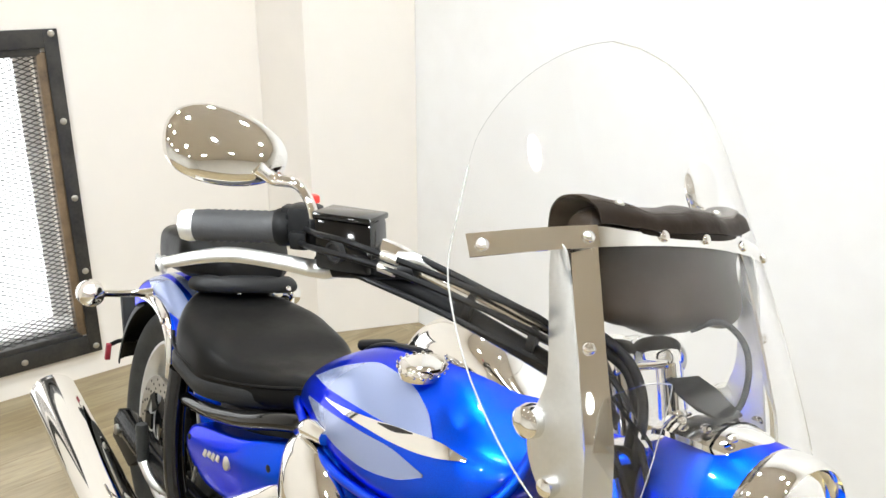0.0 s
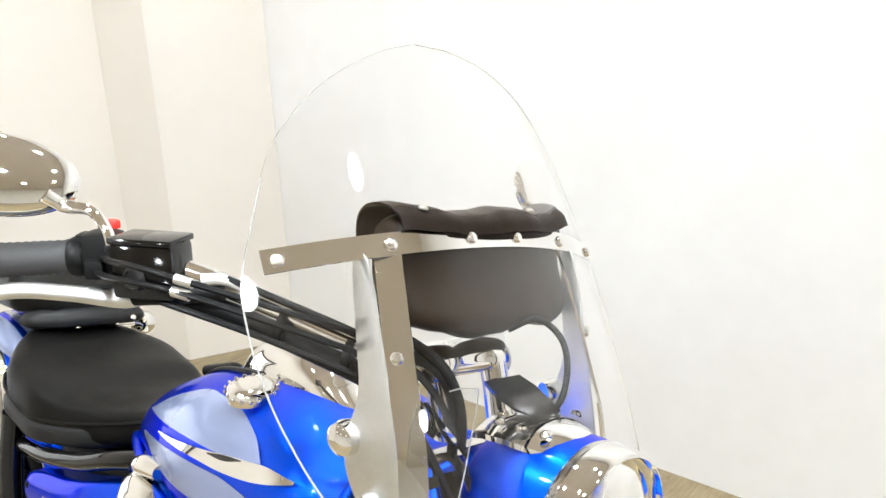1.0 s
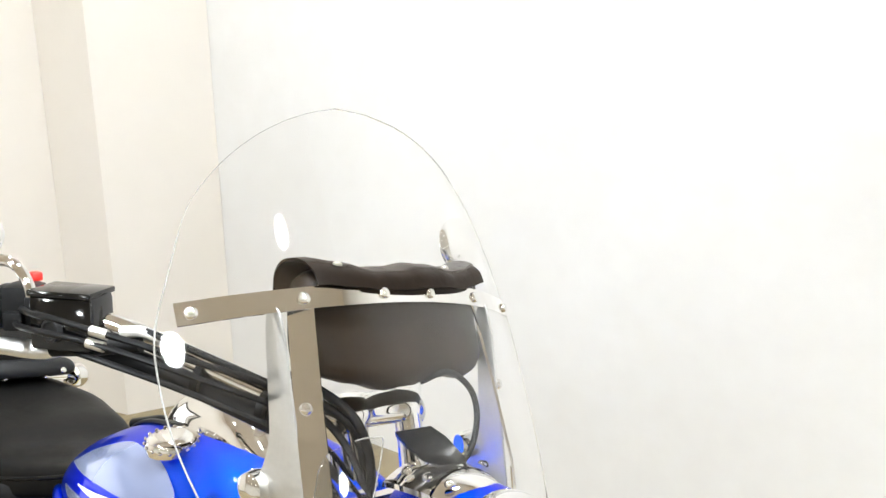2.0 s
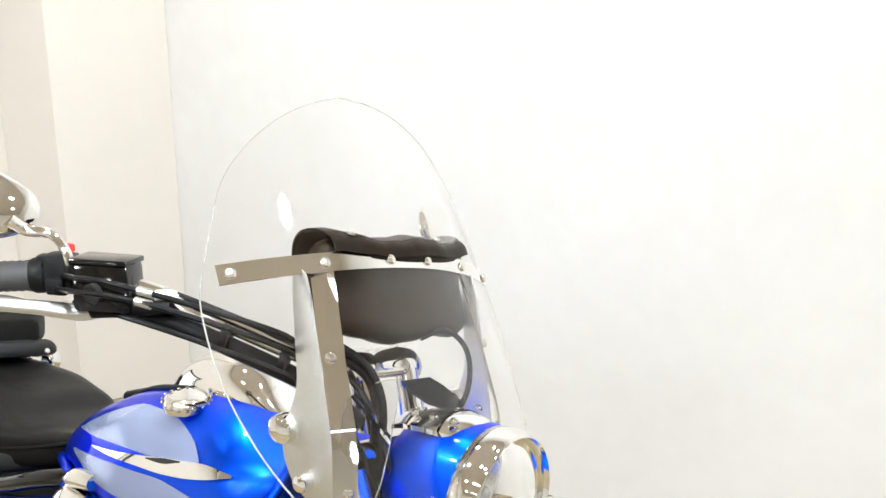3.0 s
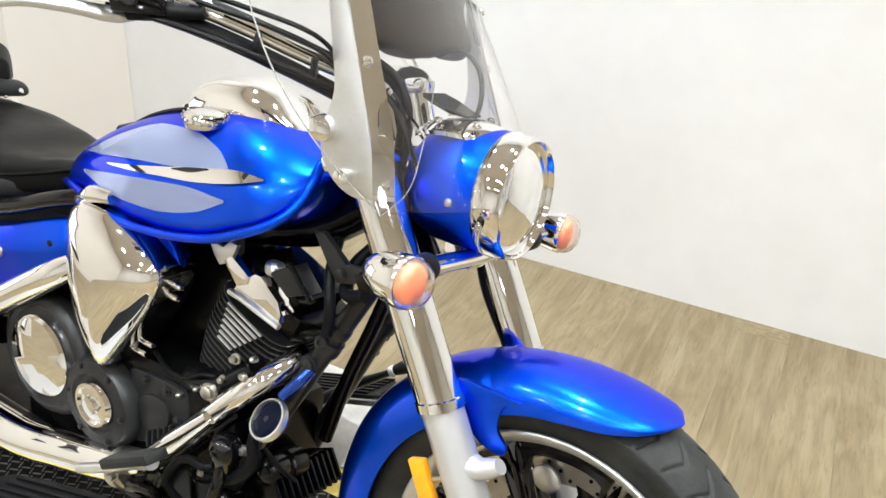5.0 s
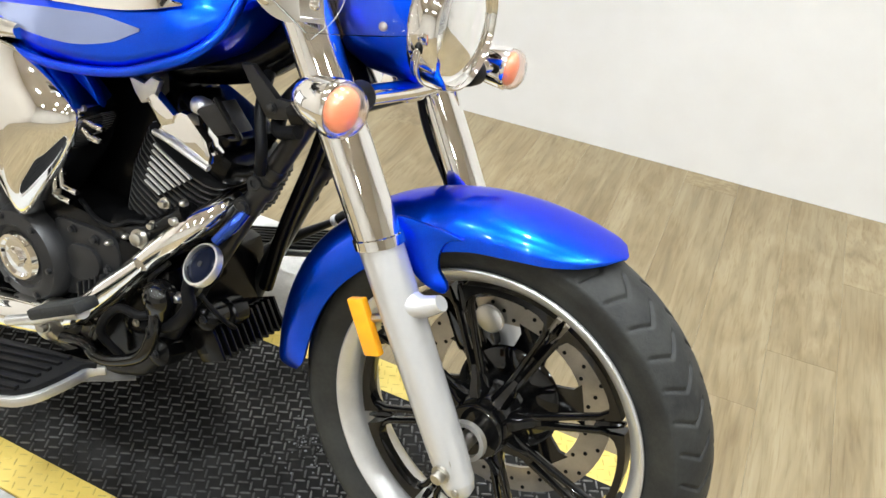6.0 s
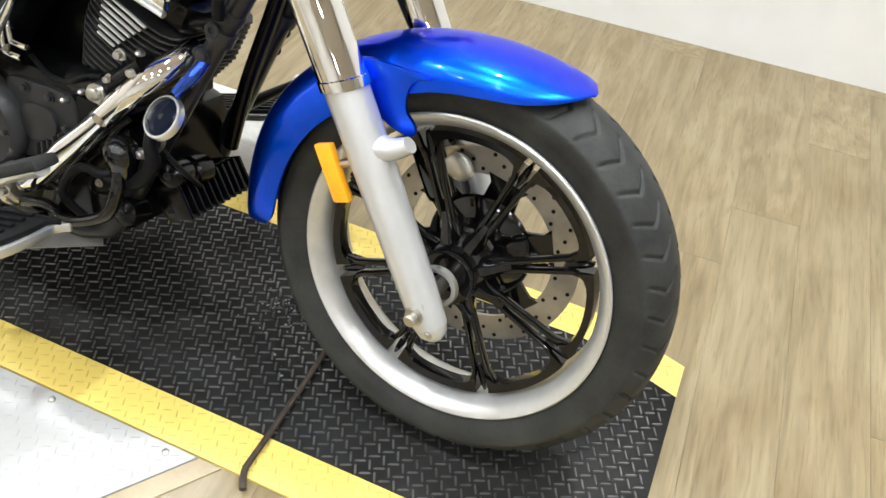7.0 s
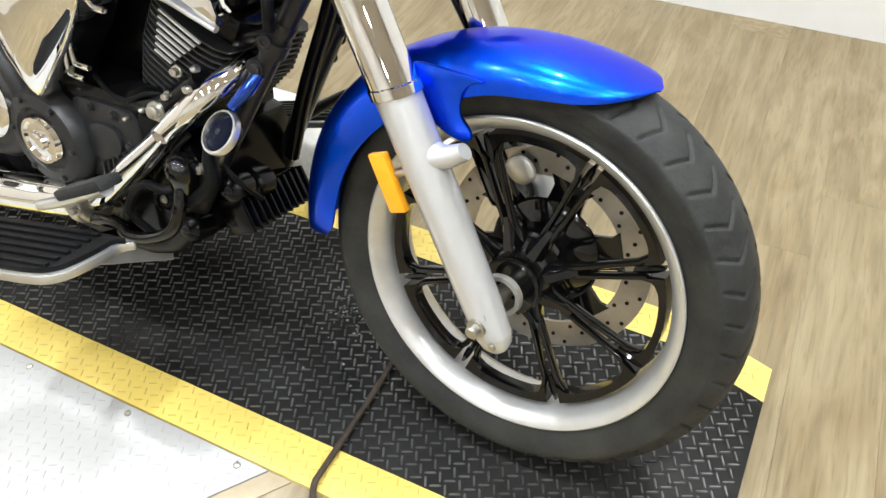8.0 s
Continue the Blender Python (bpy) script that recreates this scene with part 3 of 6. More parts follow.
wheel = W("front_wheel", lathe([(0.040, -0.060), (0.044, -0.055), (0.046, -0.02), (0.052, 0.0), (0.052, 0.05), (0.048, 0.055)], (0, 0, 0.322), (0, 1, 0), 32), GLOSSBLACK, None, "black cast wheel with a silver rim")
W("tyre", tyre_mesh(0, 0.322, 0.236, 0.3155, 0.0600, 900, 84, front_groove), RUBBER, wheel, "worn black tyre with slanting grooves", 60)
W("rim", lathe([(r * 0.979, h) for r, h in [(0.2455, -0.052), (0.2455, -0.048), (0.240, -0.046), (0.240, 0.046), (0.2455, 0.048), (0.2455, 0.052), (0.243, 0.0535), (0.2395, 0.052), (0.232, 0.047),
                (0.2275, 0.040), (0.2215, 0.030), (0.220, 0.012), (0.220, -0.012), (0.2215, -0.030), (0.2275, -0.040), (0.232, -0.047), (0.2395, -0.052), (0.243, -0.0535), (0.2455, -0.052)]],
               (0, 0, 0.322), (0, 1, 0), 128, cap=False), ALLOY, wheel, "silver machined rim")


def wheel_web(n, first, cx, cz, r0, r1, half, lean=0.0):
    """Split spokes: two arms each, tied by an arc along the rim, with a prong between the arms."""
    out = []
    for k in range(n):
        a0 = radians(first + 360.0 / n * k)

        def P(r, a, y=0.0):
            return Vector((cx + r * math.cos(a), y + lean, cz + r * math.sin(a)))

        spread0, spread1 = 0.02, 0.056
        bm = bmesh.new()
        for s in (-1, 1):
            rows = []
            for u in (0, 0.2, 0.4, 0.6, 0.8, 0.93, 1.0):
                r = r0 + (r1 - r0) * u
                an = a0 + s * (spread0 * (1 - u) * (0.05 / max(r, 0.05)) * 2 + spread1 + (0.05 * max(0, u - 0.8) / 0.2))
                w = 0.0050 - 0.0008 * math.sin(u * 3.1)
                h = half * (1.0 - 0.25 * u)
                t = Vector((-math.sin(an), 0, math.cos(an)))
                c = P(r, an)
                rows.append([c + t * w + Vector((0, h * 0.6, 0)), c + t * w * 0.5 + Vector((0, h, 0)), c - t * w * 0.5 + Vector((0, h, 0)), c - t * w + Vector((0, h * 0.6, 0)),
                             c - t * w + Vector((0, -h * 0.6, 0)), c - t * w * 0.5 + Vector((0, -h, 0)), c + t * w * 0.5 + Vector((0, -h, 0)), c + t * w + Vector((0, -h * 0.6, 0))])
            rings(rows, bm=bm)
        # solid root that runs out of the hub
        rows = []
        for r, w, h in ((0.030, 0.015, 0.030), (0.052, 0.0135, 0.024), (0.070, 0.0105, 0.014), (0.088, 0.0075, 0.008)):
            t = Vector((-math.sin(a0), 0, math.cos(a0)))
            c = P(r, a0)
            rows.append([c + t * w + Vector((0, h * 0.5, 0)), c + t * w * 0.5 + Vector((0, h, 0)), c - t * w * 0.5 + Vector((0, h, 0)), c - t * w + Vector((0, h * 0.5, 0)),
                         c - t * w - Vector((0, h * 0.5, 0)), c - t * w * 0.45 - Vector((0, h, 0)), c + t * w * 0.45 - Vector((0, h, 0)), c + t * w - Vector((0, h * 0.5, 0))])
        rings(rows, bm=bm)
        # prong
        rows = []
        for u in (0.74, 0.84, 0.95, 1.03):
            r = r0 + (r1 - r0) * u
            w = 0.0056 * min(1, (1.09 - u) * 6, (u - 0.70) * 8)
            t = Vector((-math.sin(a0), 0, math.cos(a0)))
            c, h = P(r, a0), half * 0.8
            rows.append([c + t * w + Vector((0, h * 0.6, 0)), c + Vector((0, h, 0)), c - t * w + Vector((0, h * 0.6, 0)), c - t * w - Vector((0, h * 0.6, 0)), c - Vector((0, h, 0)), c + t * w - Vector((0, h * 0.6, 0))])
        rings(rows, bm=bm)
        # arc to the next spoke
        a1, a2 = a0 + spread1 - 0.005, a0 + 2 * math.pi / n - spread1 + 0.005
        rows = []
        for i in range(13):
            u = i / 12
            an = a1 + (a2 - a1) * u
            bow = 1 - abs(2 * u - 1) ** 6
            rin, rout = r1 - 0.006 - 0.015 * (1 - bow), r1 + 0.005
            h = 0.015
            rows.append([P(rout, an, h * 0.9), P(rin, an, h * 0.7), P(rin - 0.001, an, 0), P(rin, an, -h * 0.7), P(rout, an, -h * 0.9)])
        rings(rows, bm=bm)
        out.append(bm)
    return out


for bm in wheel_web(8, -64.5, 0, 0.322, 0.058, 0.2035, 0.0085, -0.014):
    W("spoke", bm, GLOSSBLACK, wheel)
W("hub_ring", lathe([(0.0235, -0.089), (0.030, -0.089), (0.031, -0.080), (0.0235, -0.080), (0.0235, -0.089)], (0, 0, 0.322), (0, 1, 0), 32, cap=False), SATIN, wheel, "silver hub ring")
W("axle", lathe([(0.012, -0.15), (0.012, 0.15)], (0, 0, 0.322), (0, 1, 0), 16), STEEL, wheel)


def disc_mesh(c, r0, r1, y, thick, n_arms=6):
    bm = lathe([(r1, y - thick), (r1, y + thick), (r0, y + thick), (r0, y - thick), (r1, y - thick)], c, (0, 1, 0), 64, cap=False)
    return bm


disc = W("brake_disc", disc_mesh((0, 0, 0.322), 0.120, 0.162, 0.062, 0.0025), DISCSTEEL, wheel, "drilled steel brake disc")
W("disc_carrier", lathe([(0.044, 0.048), (0.080, 0.054), (0.086, 0.060), (0.080, 0.065), (0.044, 0.066), (0.044, 0.048)], (0, 0, 0.322), (0, 1, 0), 40, cap=False), GLOSSBLACK, disc, "black disc carrier")
for k in range(6):
    a = radians(60 * k + 20)
    c, s = math.cos(a), math.sin(a)
    W("disc_arm", rings([[Vector((r * c - w * s * q, y, 0.322 + r * s + w * c * q)) for q, y in ((1, 0.059), (1, 0.065), (-1, 0.065), (-1, 0.059))] for r, w in ((0.045, 0.027), (0.065, 0.030), (0.088, 0.026), (0.108, 0.025), (0.121, 0.034))]), GLOSSBLACK, wheel)
for k in range(54):
    a = 2 * math.pi * k / 54
    r = (0.128, 0.141, 0.154)[k % 3]
    W("disc_hole", lathe([(0.0032, 0.0585), (0.0032, 0.0657)], (r * math.cos(a), 0, 0.322 + r * math.sin(a)), (0, 1, 0), 8), BLACKPLASTIC, wheel)
cal = F("brake_caliper", box((0.06, 0.055, 0.12), (-0.095, 0.075, 0.43), 0.012, Matrix.Rotation(radians(-28), 3, "Y")), GLOSSBLACK, None, "black brake caliper")
F("caliper_piston_cover", lathe([(0.022, 0), (0.022, 0.006), (0.018, 0.008), (0, 0.008)], (-0.05, 0.045, 0.455), (0, -1, 0), 20), SATIN, cal)

# fork legs
FX = Vector((-0.305, 0, 0.56)).normalized()


def leg(y):
    s = Vector((0.012, y, 0.296))
    low = F("fork_leg", tube([s, s + FX * 0.06, s + FX * 0.2, s + FX * 0.345], [0.024, 0.0265, 0.0285, 0.0295], 24, 5), FORKPAINT, None, "silver painted fork leg")
    F("leg_foot", lathe([(0.0, -0.026), (0.012, -0.023), (0.020, -0.014), (0.0238, 0.0), (0.0242, 0.004)], s, FX, 24, cap=False), FORKPAINT, low)
    up = F("fork_cover", tube([s + FX * 0.335, s + FX * 0.5, s + FX * 0.665], 0.0315, 28, 3), CHROME, None, "polished chrome fork cover")
    F("cover_lip", lathe([(0.0335, 0), (0.0335, 0.012), (0.031, 0.014), (0.031, 0), (0.0335, 0)], s + FX * 0.336, FX, 28, cap=False), CHROME, up)
    F("mudguard_lug", tube([s + FX * 0.258, s + FX * 0.260 + Vector((0.034, 0, 0.008)), s + FX * 0.262 + Vector((0.055, 0, 0.020)), s + FX * 0.263 + Vector((0.061, 0, 0.024))], [0.026, 0.0150, 0.0118, 0.0108], 16, 4), FORKPAINT, low)
    sgn = 1 if y > 0 else -1
    F("axle_nut", bolt(s + Vector((-0.012, sgn * 0.026, 0.022)), (0, sgn, 0), 0.0085, 0.016), STEEL, low, "weathered axle bolt")
    F("pinch_bolt", bolt(s + Vector((0.012, sgn * 0.027, 0.004)), (0, sgn, 0), 0.004, 0.004), STEEL, low)
    return low


leg(-0.115)
leg(0.115)
# amber reflector on the leg
rf = F("reflector", box((0.026, 0.012, 0.082), (-0.147, -0.128, 0.468), 0.003, Matrix.Rotation(radians(-27), 3, "Y")), AMBER, None, "amber side reflector")
F("reflector_bracket", tube([(-0.11, -0.118, 0.50), (-0.13, -0.122, 0.49), (-0.15, -0.122, 0.475)], 0.006, 8), STEEL, rf)

# front mudguard
MUD = [(69.0, 0.338, 0.3375, 0.006), (70, 0.338, 0.334, 0.028), (72, 0.338, 0.326, 0.052), (75, 0.337, 0.314, 0.067), (81, 0.336, 0.298, 0.080), (87, 0.335, 0.290, 0.086), (93, 0.335, 0.284, 0.088), (101, 0.336, 0.279, 0.088),
       (112, 0.338, 0.271, 0.088), (124, 0.341, 0.268, 0.088), (140, 0.346, 0.270, 0.088), (158, 0.355, 0.275, 0.088), (174, 0.362, 0.282, 0.087), (184, 0.369, 0.292, 0.085), (189, 0.373, 0.312, 0.077), (191, 0.373, 0.335, 0.055)]



def guard_mesh(table, c, seg=20, thick=0.004, power=0.78):
    rows = []
    a = table[0][0]
    while a <= table[-1][0] + 0.01:
        rt, re, w = lerp(table, a)
        row = []
        for i in range(seg + 1):
            s = -1 + 2 * i / seg
            y = w * math.copysign(abs(math.sin(s * math.pi / 2)) ** 0.85, s)
            r = re + (rt - re) * math.cos(s * math.pi / 2) ** power
            row.append((c[0] + r * math.cos(radians(a)), y, c[2] + r * math.sin(radians(a))))
        rows.append(row)
        a += 2.0
    bm = rings(rows, closed=False)
    bmesh.ops.recalc_face_normals(bm, faces=bm.faces)
    bmesh.ops.solidify(bm, geom=bm.faces[:], thickness=thick)
    return bm


mud = G("front_mudguard", guard_mesh(MUD, (0, 0, 0.322)), BLUE, None, "metallic blue front mudguard", 50)
STAY = round_outline([(-0.158, 0.604), (-0.110, 0.612), (-0.060, 0.612), (-0.079, 0.600), (-0.088, 0.582), (-0.088, 0.558), (-0.074, 0.540), (-0.075, 0.526), (-0.092, 0.523), (-0.118, 0.532), (-0.142, 0.560)], 5)
for y in (-0.0895, 0.0895):
    G("mudguard_stay", side_plate(STAY, y, 0.007, 0.002), BLUE, mud)

# steering yoke, headlight, indicators
F("yoke", box((0.075, 0.27, 0.028), (-0.262, 0, 0.735), 0.008, Matrix.Rotation(radians(-28), 3, "Y")), ENGINEBLACK, None, "black lower yoke")
F("yoke", box((0.08, 0.27, 0.024), (-0.338, 0, 0.885), 0.008, Matrix.Rotation(radians(-28), 3, "Y")), CHROME, None, "chrome upper yoke")
HC = Vector((-0.2148, 0, 0.8477))
HS = 0.957
HA = Vector((1, 0, 0.05)).normalized()
hl = W("headlight", lathe([(r * HS, h) for r, h in [(0.0, -0.128), (0.03, -0.126), (0.055, -0.118), (0.078, -0.098), (0.0885, -0.07), (0.0915, -0.035), (0.0920, -0.005), (0.0915, 0.016)]], HC, HA, 48, cap=False), BLUE, None, "round headlight in a blue shell with chrome rim")
W("headlight_rim", lathe([(r * HS, h) for r, h in [(0.0915, 0.012), (0.0932, 0.017), (0.0935, 0.030), (0.0925, 0.043), (0.0895, 0.051), (0.086, 0.053), (0.0825, 0.049), (0.0815, 0.036)]], HC, HA, 56, cap=False), CHROME, hl, "chrome headlight rim")
W("headlight_glass", lathe([(r * HS, h) for r, h in [(0.0818, 0.037), (0.07, 0.046), (0.05, 0.052), (0.025, 0.0555), (0.0, 0.0565), (0.0, 0.0535), (0.025, 0.0525), (0.05, 0.049), (0.07, 0.043), (0.0818, 0.034)]], HC, HA, 48, cap=False), LENS, hl, "clear headlight glass").visible_shadow = False
W("reflector_bowl", lathe([(r * HS, h) for r, h in [(0.081, 0.035), (0.078, 0.022), (0.066, 0.002), (0.045, -0.018), (0.02, -0.028), (0.0, -0.03)]], HC, HA, 48, cap=False), BOWL, hl)
W("bulb_shield", lathe([(r * HS, h) for r, h in [(0.011, -0.02), (0.011, 0.006), (0.009, 0.010), (0.0, 0.011)]], HC, HA, 20), BOWL, hl)
W("shell_screw", dome(HC + Vector((-0.02, -0.0895, -0.012)), (0, -1, 0), 0.006, 0.004), STEEL, hl)
W("headlight_bracket", box((0.05, 0.05, 0.04), (-0.240, 0, 0.752), 0.008), CHROME, hl)
ind_bar = U("indicator_bar", tube([(-0.195, -0.175, 0.768), (-0.198, -0.09, 0.762), (-0.198, 0, 0.758), (-0.198, 0.09, 0.762), (-0.195, 0.175, 0.768)], 0.0125, 16), CHROME, None, "chrome bar that carries the front indicators")
U("bar_clamp", lathe([(0.016, -0.014), (0.0175, -0.010), (0.0175, 0.010), (0.016, 0.014)], (-0.197, -0.125, 0.7645), (0, 1, 0.02), 20), BLACKPLASTIC, ind_bar)
U("bar_clamp", lathe([(0.019, -0.016), (0.021, -0.012), (0.021, 0.012), (0.019, 0.016)], (-0.197, 0.125, 0.7645), (0, 1, -0.02), 20), BLACKPLASTIC, ind_bar)


def indicator(c, axis, at, name="indicator"):
    body = part(name, lathe([(0.0, -0.068), (0.012, -0.066), (0.024, -0.052), (0.031, -0.03), (0.034, -0.006), (0.0345, 0.0), (0.033, 0.003)], c, axis, 32), CHROME, bike, "round indicator, chrome body and orange lens", at)
    part("lens", lathe([(0.0265, 0.002), (0.0255, 0.007), (0.022, 0.011), (0.012, 0.0145), (0.0, 0.0155)], c, axis, 32), ORANGE, body, "orange lens", at)
    part("clear_dome", lathe([(0.0325, 0.002), (0.031, 0.012), (0.026, 0.020), (0.016, 0.026), (0.0, 0.028), (0.0, 0.0262), (0.015, 0.0243), (0.0248, 0.0186), (0.0295, 0.011), (0.0310, 0.002)], c, axis, 32, cap=False), MOULDED, body, "clear outer lens", at).visible_shadow = False
    return body


indicator((-0.189, -0.227, 0.764), (1, -0.12, 0.02), BIKE)
indicator((-0.189, 0.227, 0.764), (1, 0.12, 0.02), BIKE)

# windshield
def sx(z):
    return -0.322 - 0.60 * (z - 1.107)


def shield_point(y, z, off=0.0):
    return Vector((sx(z) - 1.7 * y * y + off, y, z))


NEARSIDE = [(0.835, 0.188), (0.876, 0.213), (0.915, 0.228), (0.96, 0.238), (1.00, 0.241), (1.041, 0.239), (1.089, 0.225), (1.12, 0.214), (1.147, 0.204), (1.17, 0.194), (1.21, 0.166), (1.246, 0.130), (1.274, 0.090), (1.292, 0.052), (1.302, 0.02)]
SHIELD = [(0.835, 0.095), (0.85, 0.140), (0.88, 0.166), (0.93, 0.185), (0.98, 0.196), (1.03, 0.206), (1.07, 0.213), (1.12, 0.212), (1.17, 0.202), (1.21, 0.180), (1.250, 0.146), (1.278, 0.104), (1.295, 0.060), (1.302, 0.02)]
rows = []
for i in range(41):
    z = 0.835 + (1.302 - 0.835) * (1 - (1 - i / 40) ** 1.35)
    w, wn = lerp(SHIELD, z)[0] * (0.80 + 0.29 * min(1.0, max(0.0, (z - 0.85) / 0.2))), lerp(NEARSIDE, z)[0]
    rows.append([shield_point((wn if k < 14 else w) * (-1 + 2 * k / 28), z) for k in range(29)])
bm = rings(rows, closed=False)
bmesh.ops.recalc_face_normals(bm, faces=bm.faces)
bmesh.ops.solidify(bm, geom=bm.faces[:], thickness=0.0035)
ws = U("windshield", bm, CLEAR, None, "clear acrylic windshield with chrome straps")
ws.visible_shadow = False
rim = [r[0] for r in rows[:23:2]]
# added tube: the light line on the shield's edge, painted in grey
U("shield_edge", tube(rim, 0.0008, 6, 3), ACRYLEDGE, ws, "added tube painting the edge highlight of the acrylic")


def strap(pts, width_dir, width, thick, name, label=""):
    """A flat metal strip along points; it is width wide along width_dir."""
    line = smooth_line(pts, 6)
    rows = []
    for i, c in enumerate(line):
        d = (line[min(i + 1, len(line) - 1)] - line[max(i - 1, 0)]).normalized()
        w = Vector(width_dir)
        w = (w - d * w.dot(d)).normalized()
        nn = d.cross(w)
        rows.append([c + w * width / 2 + nn * thick / 2, c + w * width / 2 - nn * thick / 2, c - w * width / 2 - nn * thick / 2, c - w * width / 2 + nn * thick / 2])
    return U(name, rings(rows), CHROME, ws, label, 30)


strap([shield_point(y, 1.105 - 0.7 * y * y, 0.0055) for y in (-0.222, -0.17, -0.11, -0.05, 0, 0.05, 0.11, 0.17, 0.229)], (-0.5, 0, 0.86), 0.023, 0.003, "cross_strap", "polished chrome cross strap")
for y in (-0.211, -0.118, -0.032, 0.032, 0.118, 0.215):
    U("strap_rivet", dome(shield_point(y, 1.105 - 0.7 * y * y, 0.007), (1, 3.4 * y, 0.5), 0.0065, 0.006), CHROME, ws)
for s in (-1, 1):
    strap([Vector((-0.338, s * 0.118, 1.093)), Vector((-0.322, s * 0.122, 1.05)), Vector((-0.300, s * 0.127, 0.993)), Vector((-0.280, s * 0.130, 0.94)), Vector((-0.268, s * 0.132, 0.905)), Vector((-0.260, s * 0.134, 0.85)), Vector((-0.259, s * 0.134, 0.832))],
          (0.75, s * -0.66, 0), 0.027, 0.003, "post", "chrome windshield post")
    for z, x in ((0.993, -0.298), (0.852, -0.258)):
        U("post_rivet", dome((x, s * (0.130 + 0.001), z), (0.66, s * 0.75, 0), 0.0065, 0.006), CHROME, ws)
    # mounting plate beside the post, with its two clamp knobs
    m = plane((-0.31, s * 0.140, 0), (1, s * -0.12, 0), (0, 0, 1))
    U("mount_plate", slab(round_outline([(x + 0.31, z) for x, z in [(-0.352, 1.075), (-0.332, 1.08), (-0.310, 1.005), (-0.288, 0.925), (-0.272, 0.845), (-0.283, 0.827), (-0.312, 0.828), (-0.338, 0.845), (-0.354, 0.875), (-0.352, 0.905), (-0.338, 0.95), (-0.344, 1.005)]], 4), 0.003, m, 0.0008), SATIN, ws, "brushed metal windshield mounting plate")
    U("clamp_knob", lathe([(0.012, -0.02), (0.016, -0.012), (0.018, 0.0), (0.016, 0.010), (0.009, 0.014), (0, 0.0145)], (-0.350, s * 0.147, 0.901), (0.2, s * 0.98, 0), 20), CHROME, ws)
    U("clamp_knob", lathe([(0.008, -0.02), (0.010, -0.006), (0.011, 0.0), (0.009, 0.006), (0, 0.009)], (-0.312, s * 0.150, 0.850), (0.2, s * 0.98, 0), 16), CHROME, ws)
    if s > 0:
        continue
    m = plane((-0.265, -0.132, 0.900), (0.84, 0.54, 0), (0, 0, 1))
    wing = round_outline([(-0.005, -0.080), (0.014, -0.076), (0.034, -0.050), (0.044, -0.010), (0.056, 0.074), (0.050, 0.084), (0.022, 0.072), (-0.005, 0.04)], 4)
    # added tube: the deflector's bright edge line, painted in grey
    U("wing_edge", tube([m @ Vector((x, z, 0)) for x, z in wing[2:24]], 0.0006, 6, 2), ACRYLEDGE, ws, "added tube painting the edge highlight of the deflector")
    # the deflector is clear; its grey tint paints a reflection
    U("lower_wing", slab(round_outline([(-0.005, -0.080), (0.014, -0.076), (0.034, -0.050), (0.044, -0.010), (0.056, 0.074), (0.050, 0.084), (0.022, 0.072), (-0.005, 0.04)], 4), 0.003, m), GREYCAST, ws, "small clear lower deflector, grey reflection put into its tint").visible_shadow = False

# bag behind the windshield
bag = thing("windshield_bag", "dark brown leather pouch strapped behind the windshield", "bag", UPPER @ Vector((-0.36, 0, 1.0)))
rows = []
for i in range(25):
    y = -0.102 + 0.256 * i / 24
    e = 1 - abs(2 * i / 24 - 1) ** 5
    fr = sx(1.07) - 1.7 * y * y - 0.012
    sag = 0.004 * math.sin(i * 0.55 + 0.6) + 0.0012 * math.sin(i * 1.7)
    prof = [(0.0, 1.125), (-0.004, 1.09), (0.008, 1.062), (0.018, 1.040), (0.010, 1.024 + sag), (-0.02, 1.018 + sag), (-0.048, 1.022 + sag), (-0.066, 1.045), (-0.074, 1.07), (-0.078, 1.115), (-0.068, 1.137 + sag * 0.6), (-0.04, 1.143 + sag * 0.8), (-0.014, 1.138 + sag * 0.5)]
    cx0, cz0 = fr - 0.028, 1.065
    rows.append([(cx0 + (fr + dx - cx0) * (0.55 + 0.45 * e), y, cz0 + (z - cz0) * (0.8 + 0.2 * e)) for dx, z in round_outline(prof, 3)])
rows = [[(x, y, z - 0.019) for x, y, z in r] for r in rows]
part("pouch", rings(rows), BAGHIDE, bag, "", UPPER, 60)
rows = []
for i in range(25):
    y = -0.104 + 0.260 * i / 24
    sag = 0.004 * math.sin(i * 0.55 + 0.6) + 0.0012 * math.sin(i * 1.7)
    fr = sx(1.07) - 1.7 * y * y - 0.012
    rows.append([(fr + q.x, y, q.y + q.z) for q in smooth_line([(-0.081, 1.104, 0), (-0.080, 1.128, 0), (-0.066, 1.143 + sag * 0.6, 0), (-0.038, 1.149 + sag * 0.8, 0), (-0.010, 1.144 + sag * 0.5, 0), (0.001, 1.130 + sag * 0.4, 0)], 4)])
rows = [[(x, y, z - 0.020) for x, y, z in r] for r in rows]
bm = rings(rows, closed=False)
bmesh.ops.recalc_face_normals(bm, faces=bm.faces)
bmesh.ops.solidify(bm, geom=bm.faces[:], thickness=0.003)
part("flap", bm, BAGHIDE, bag, "folded leather flap", UPPER, 60)
for y in (-0.075, 0.075):
    part("stud", dome(Vector((sx(1.07) - 1.7 * y * y - 0.030, y, 1.130)), (0.1, 0, 1), 0.005, 0.004), STEEL, bag, "", UPPER)

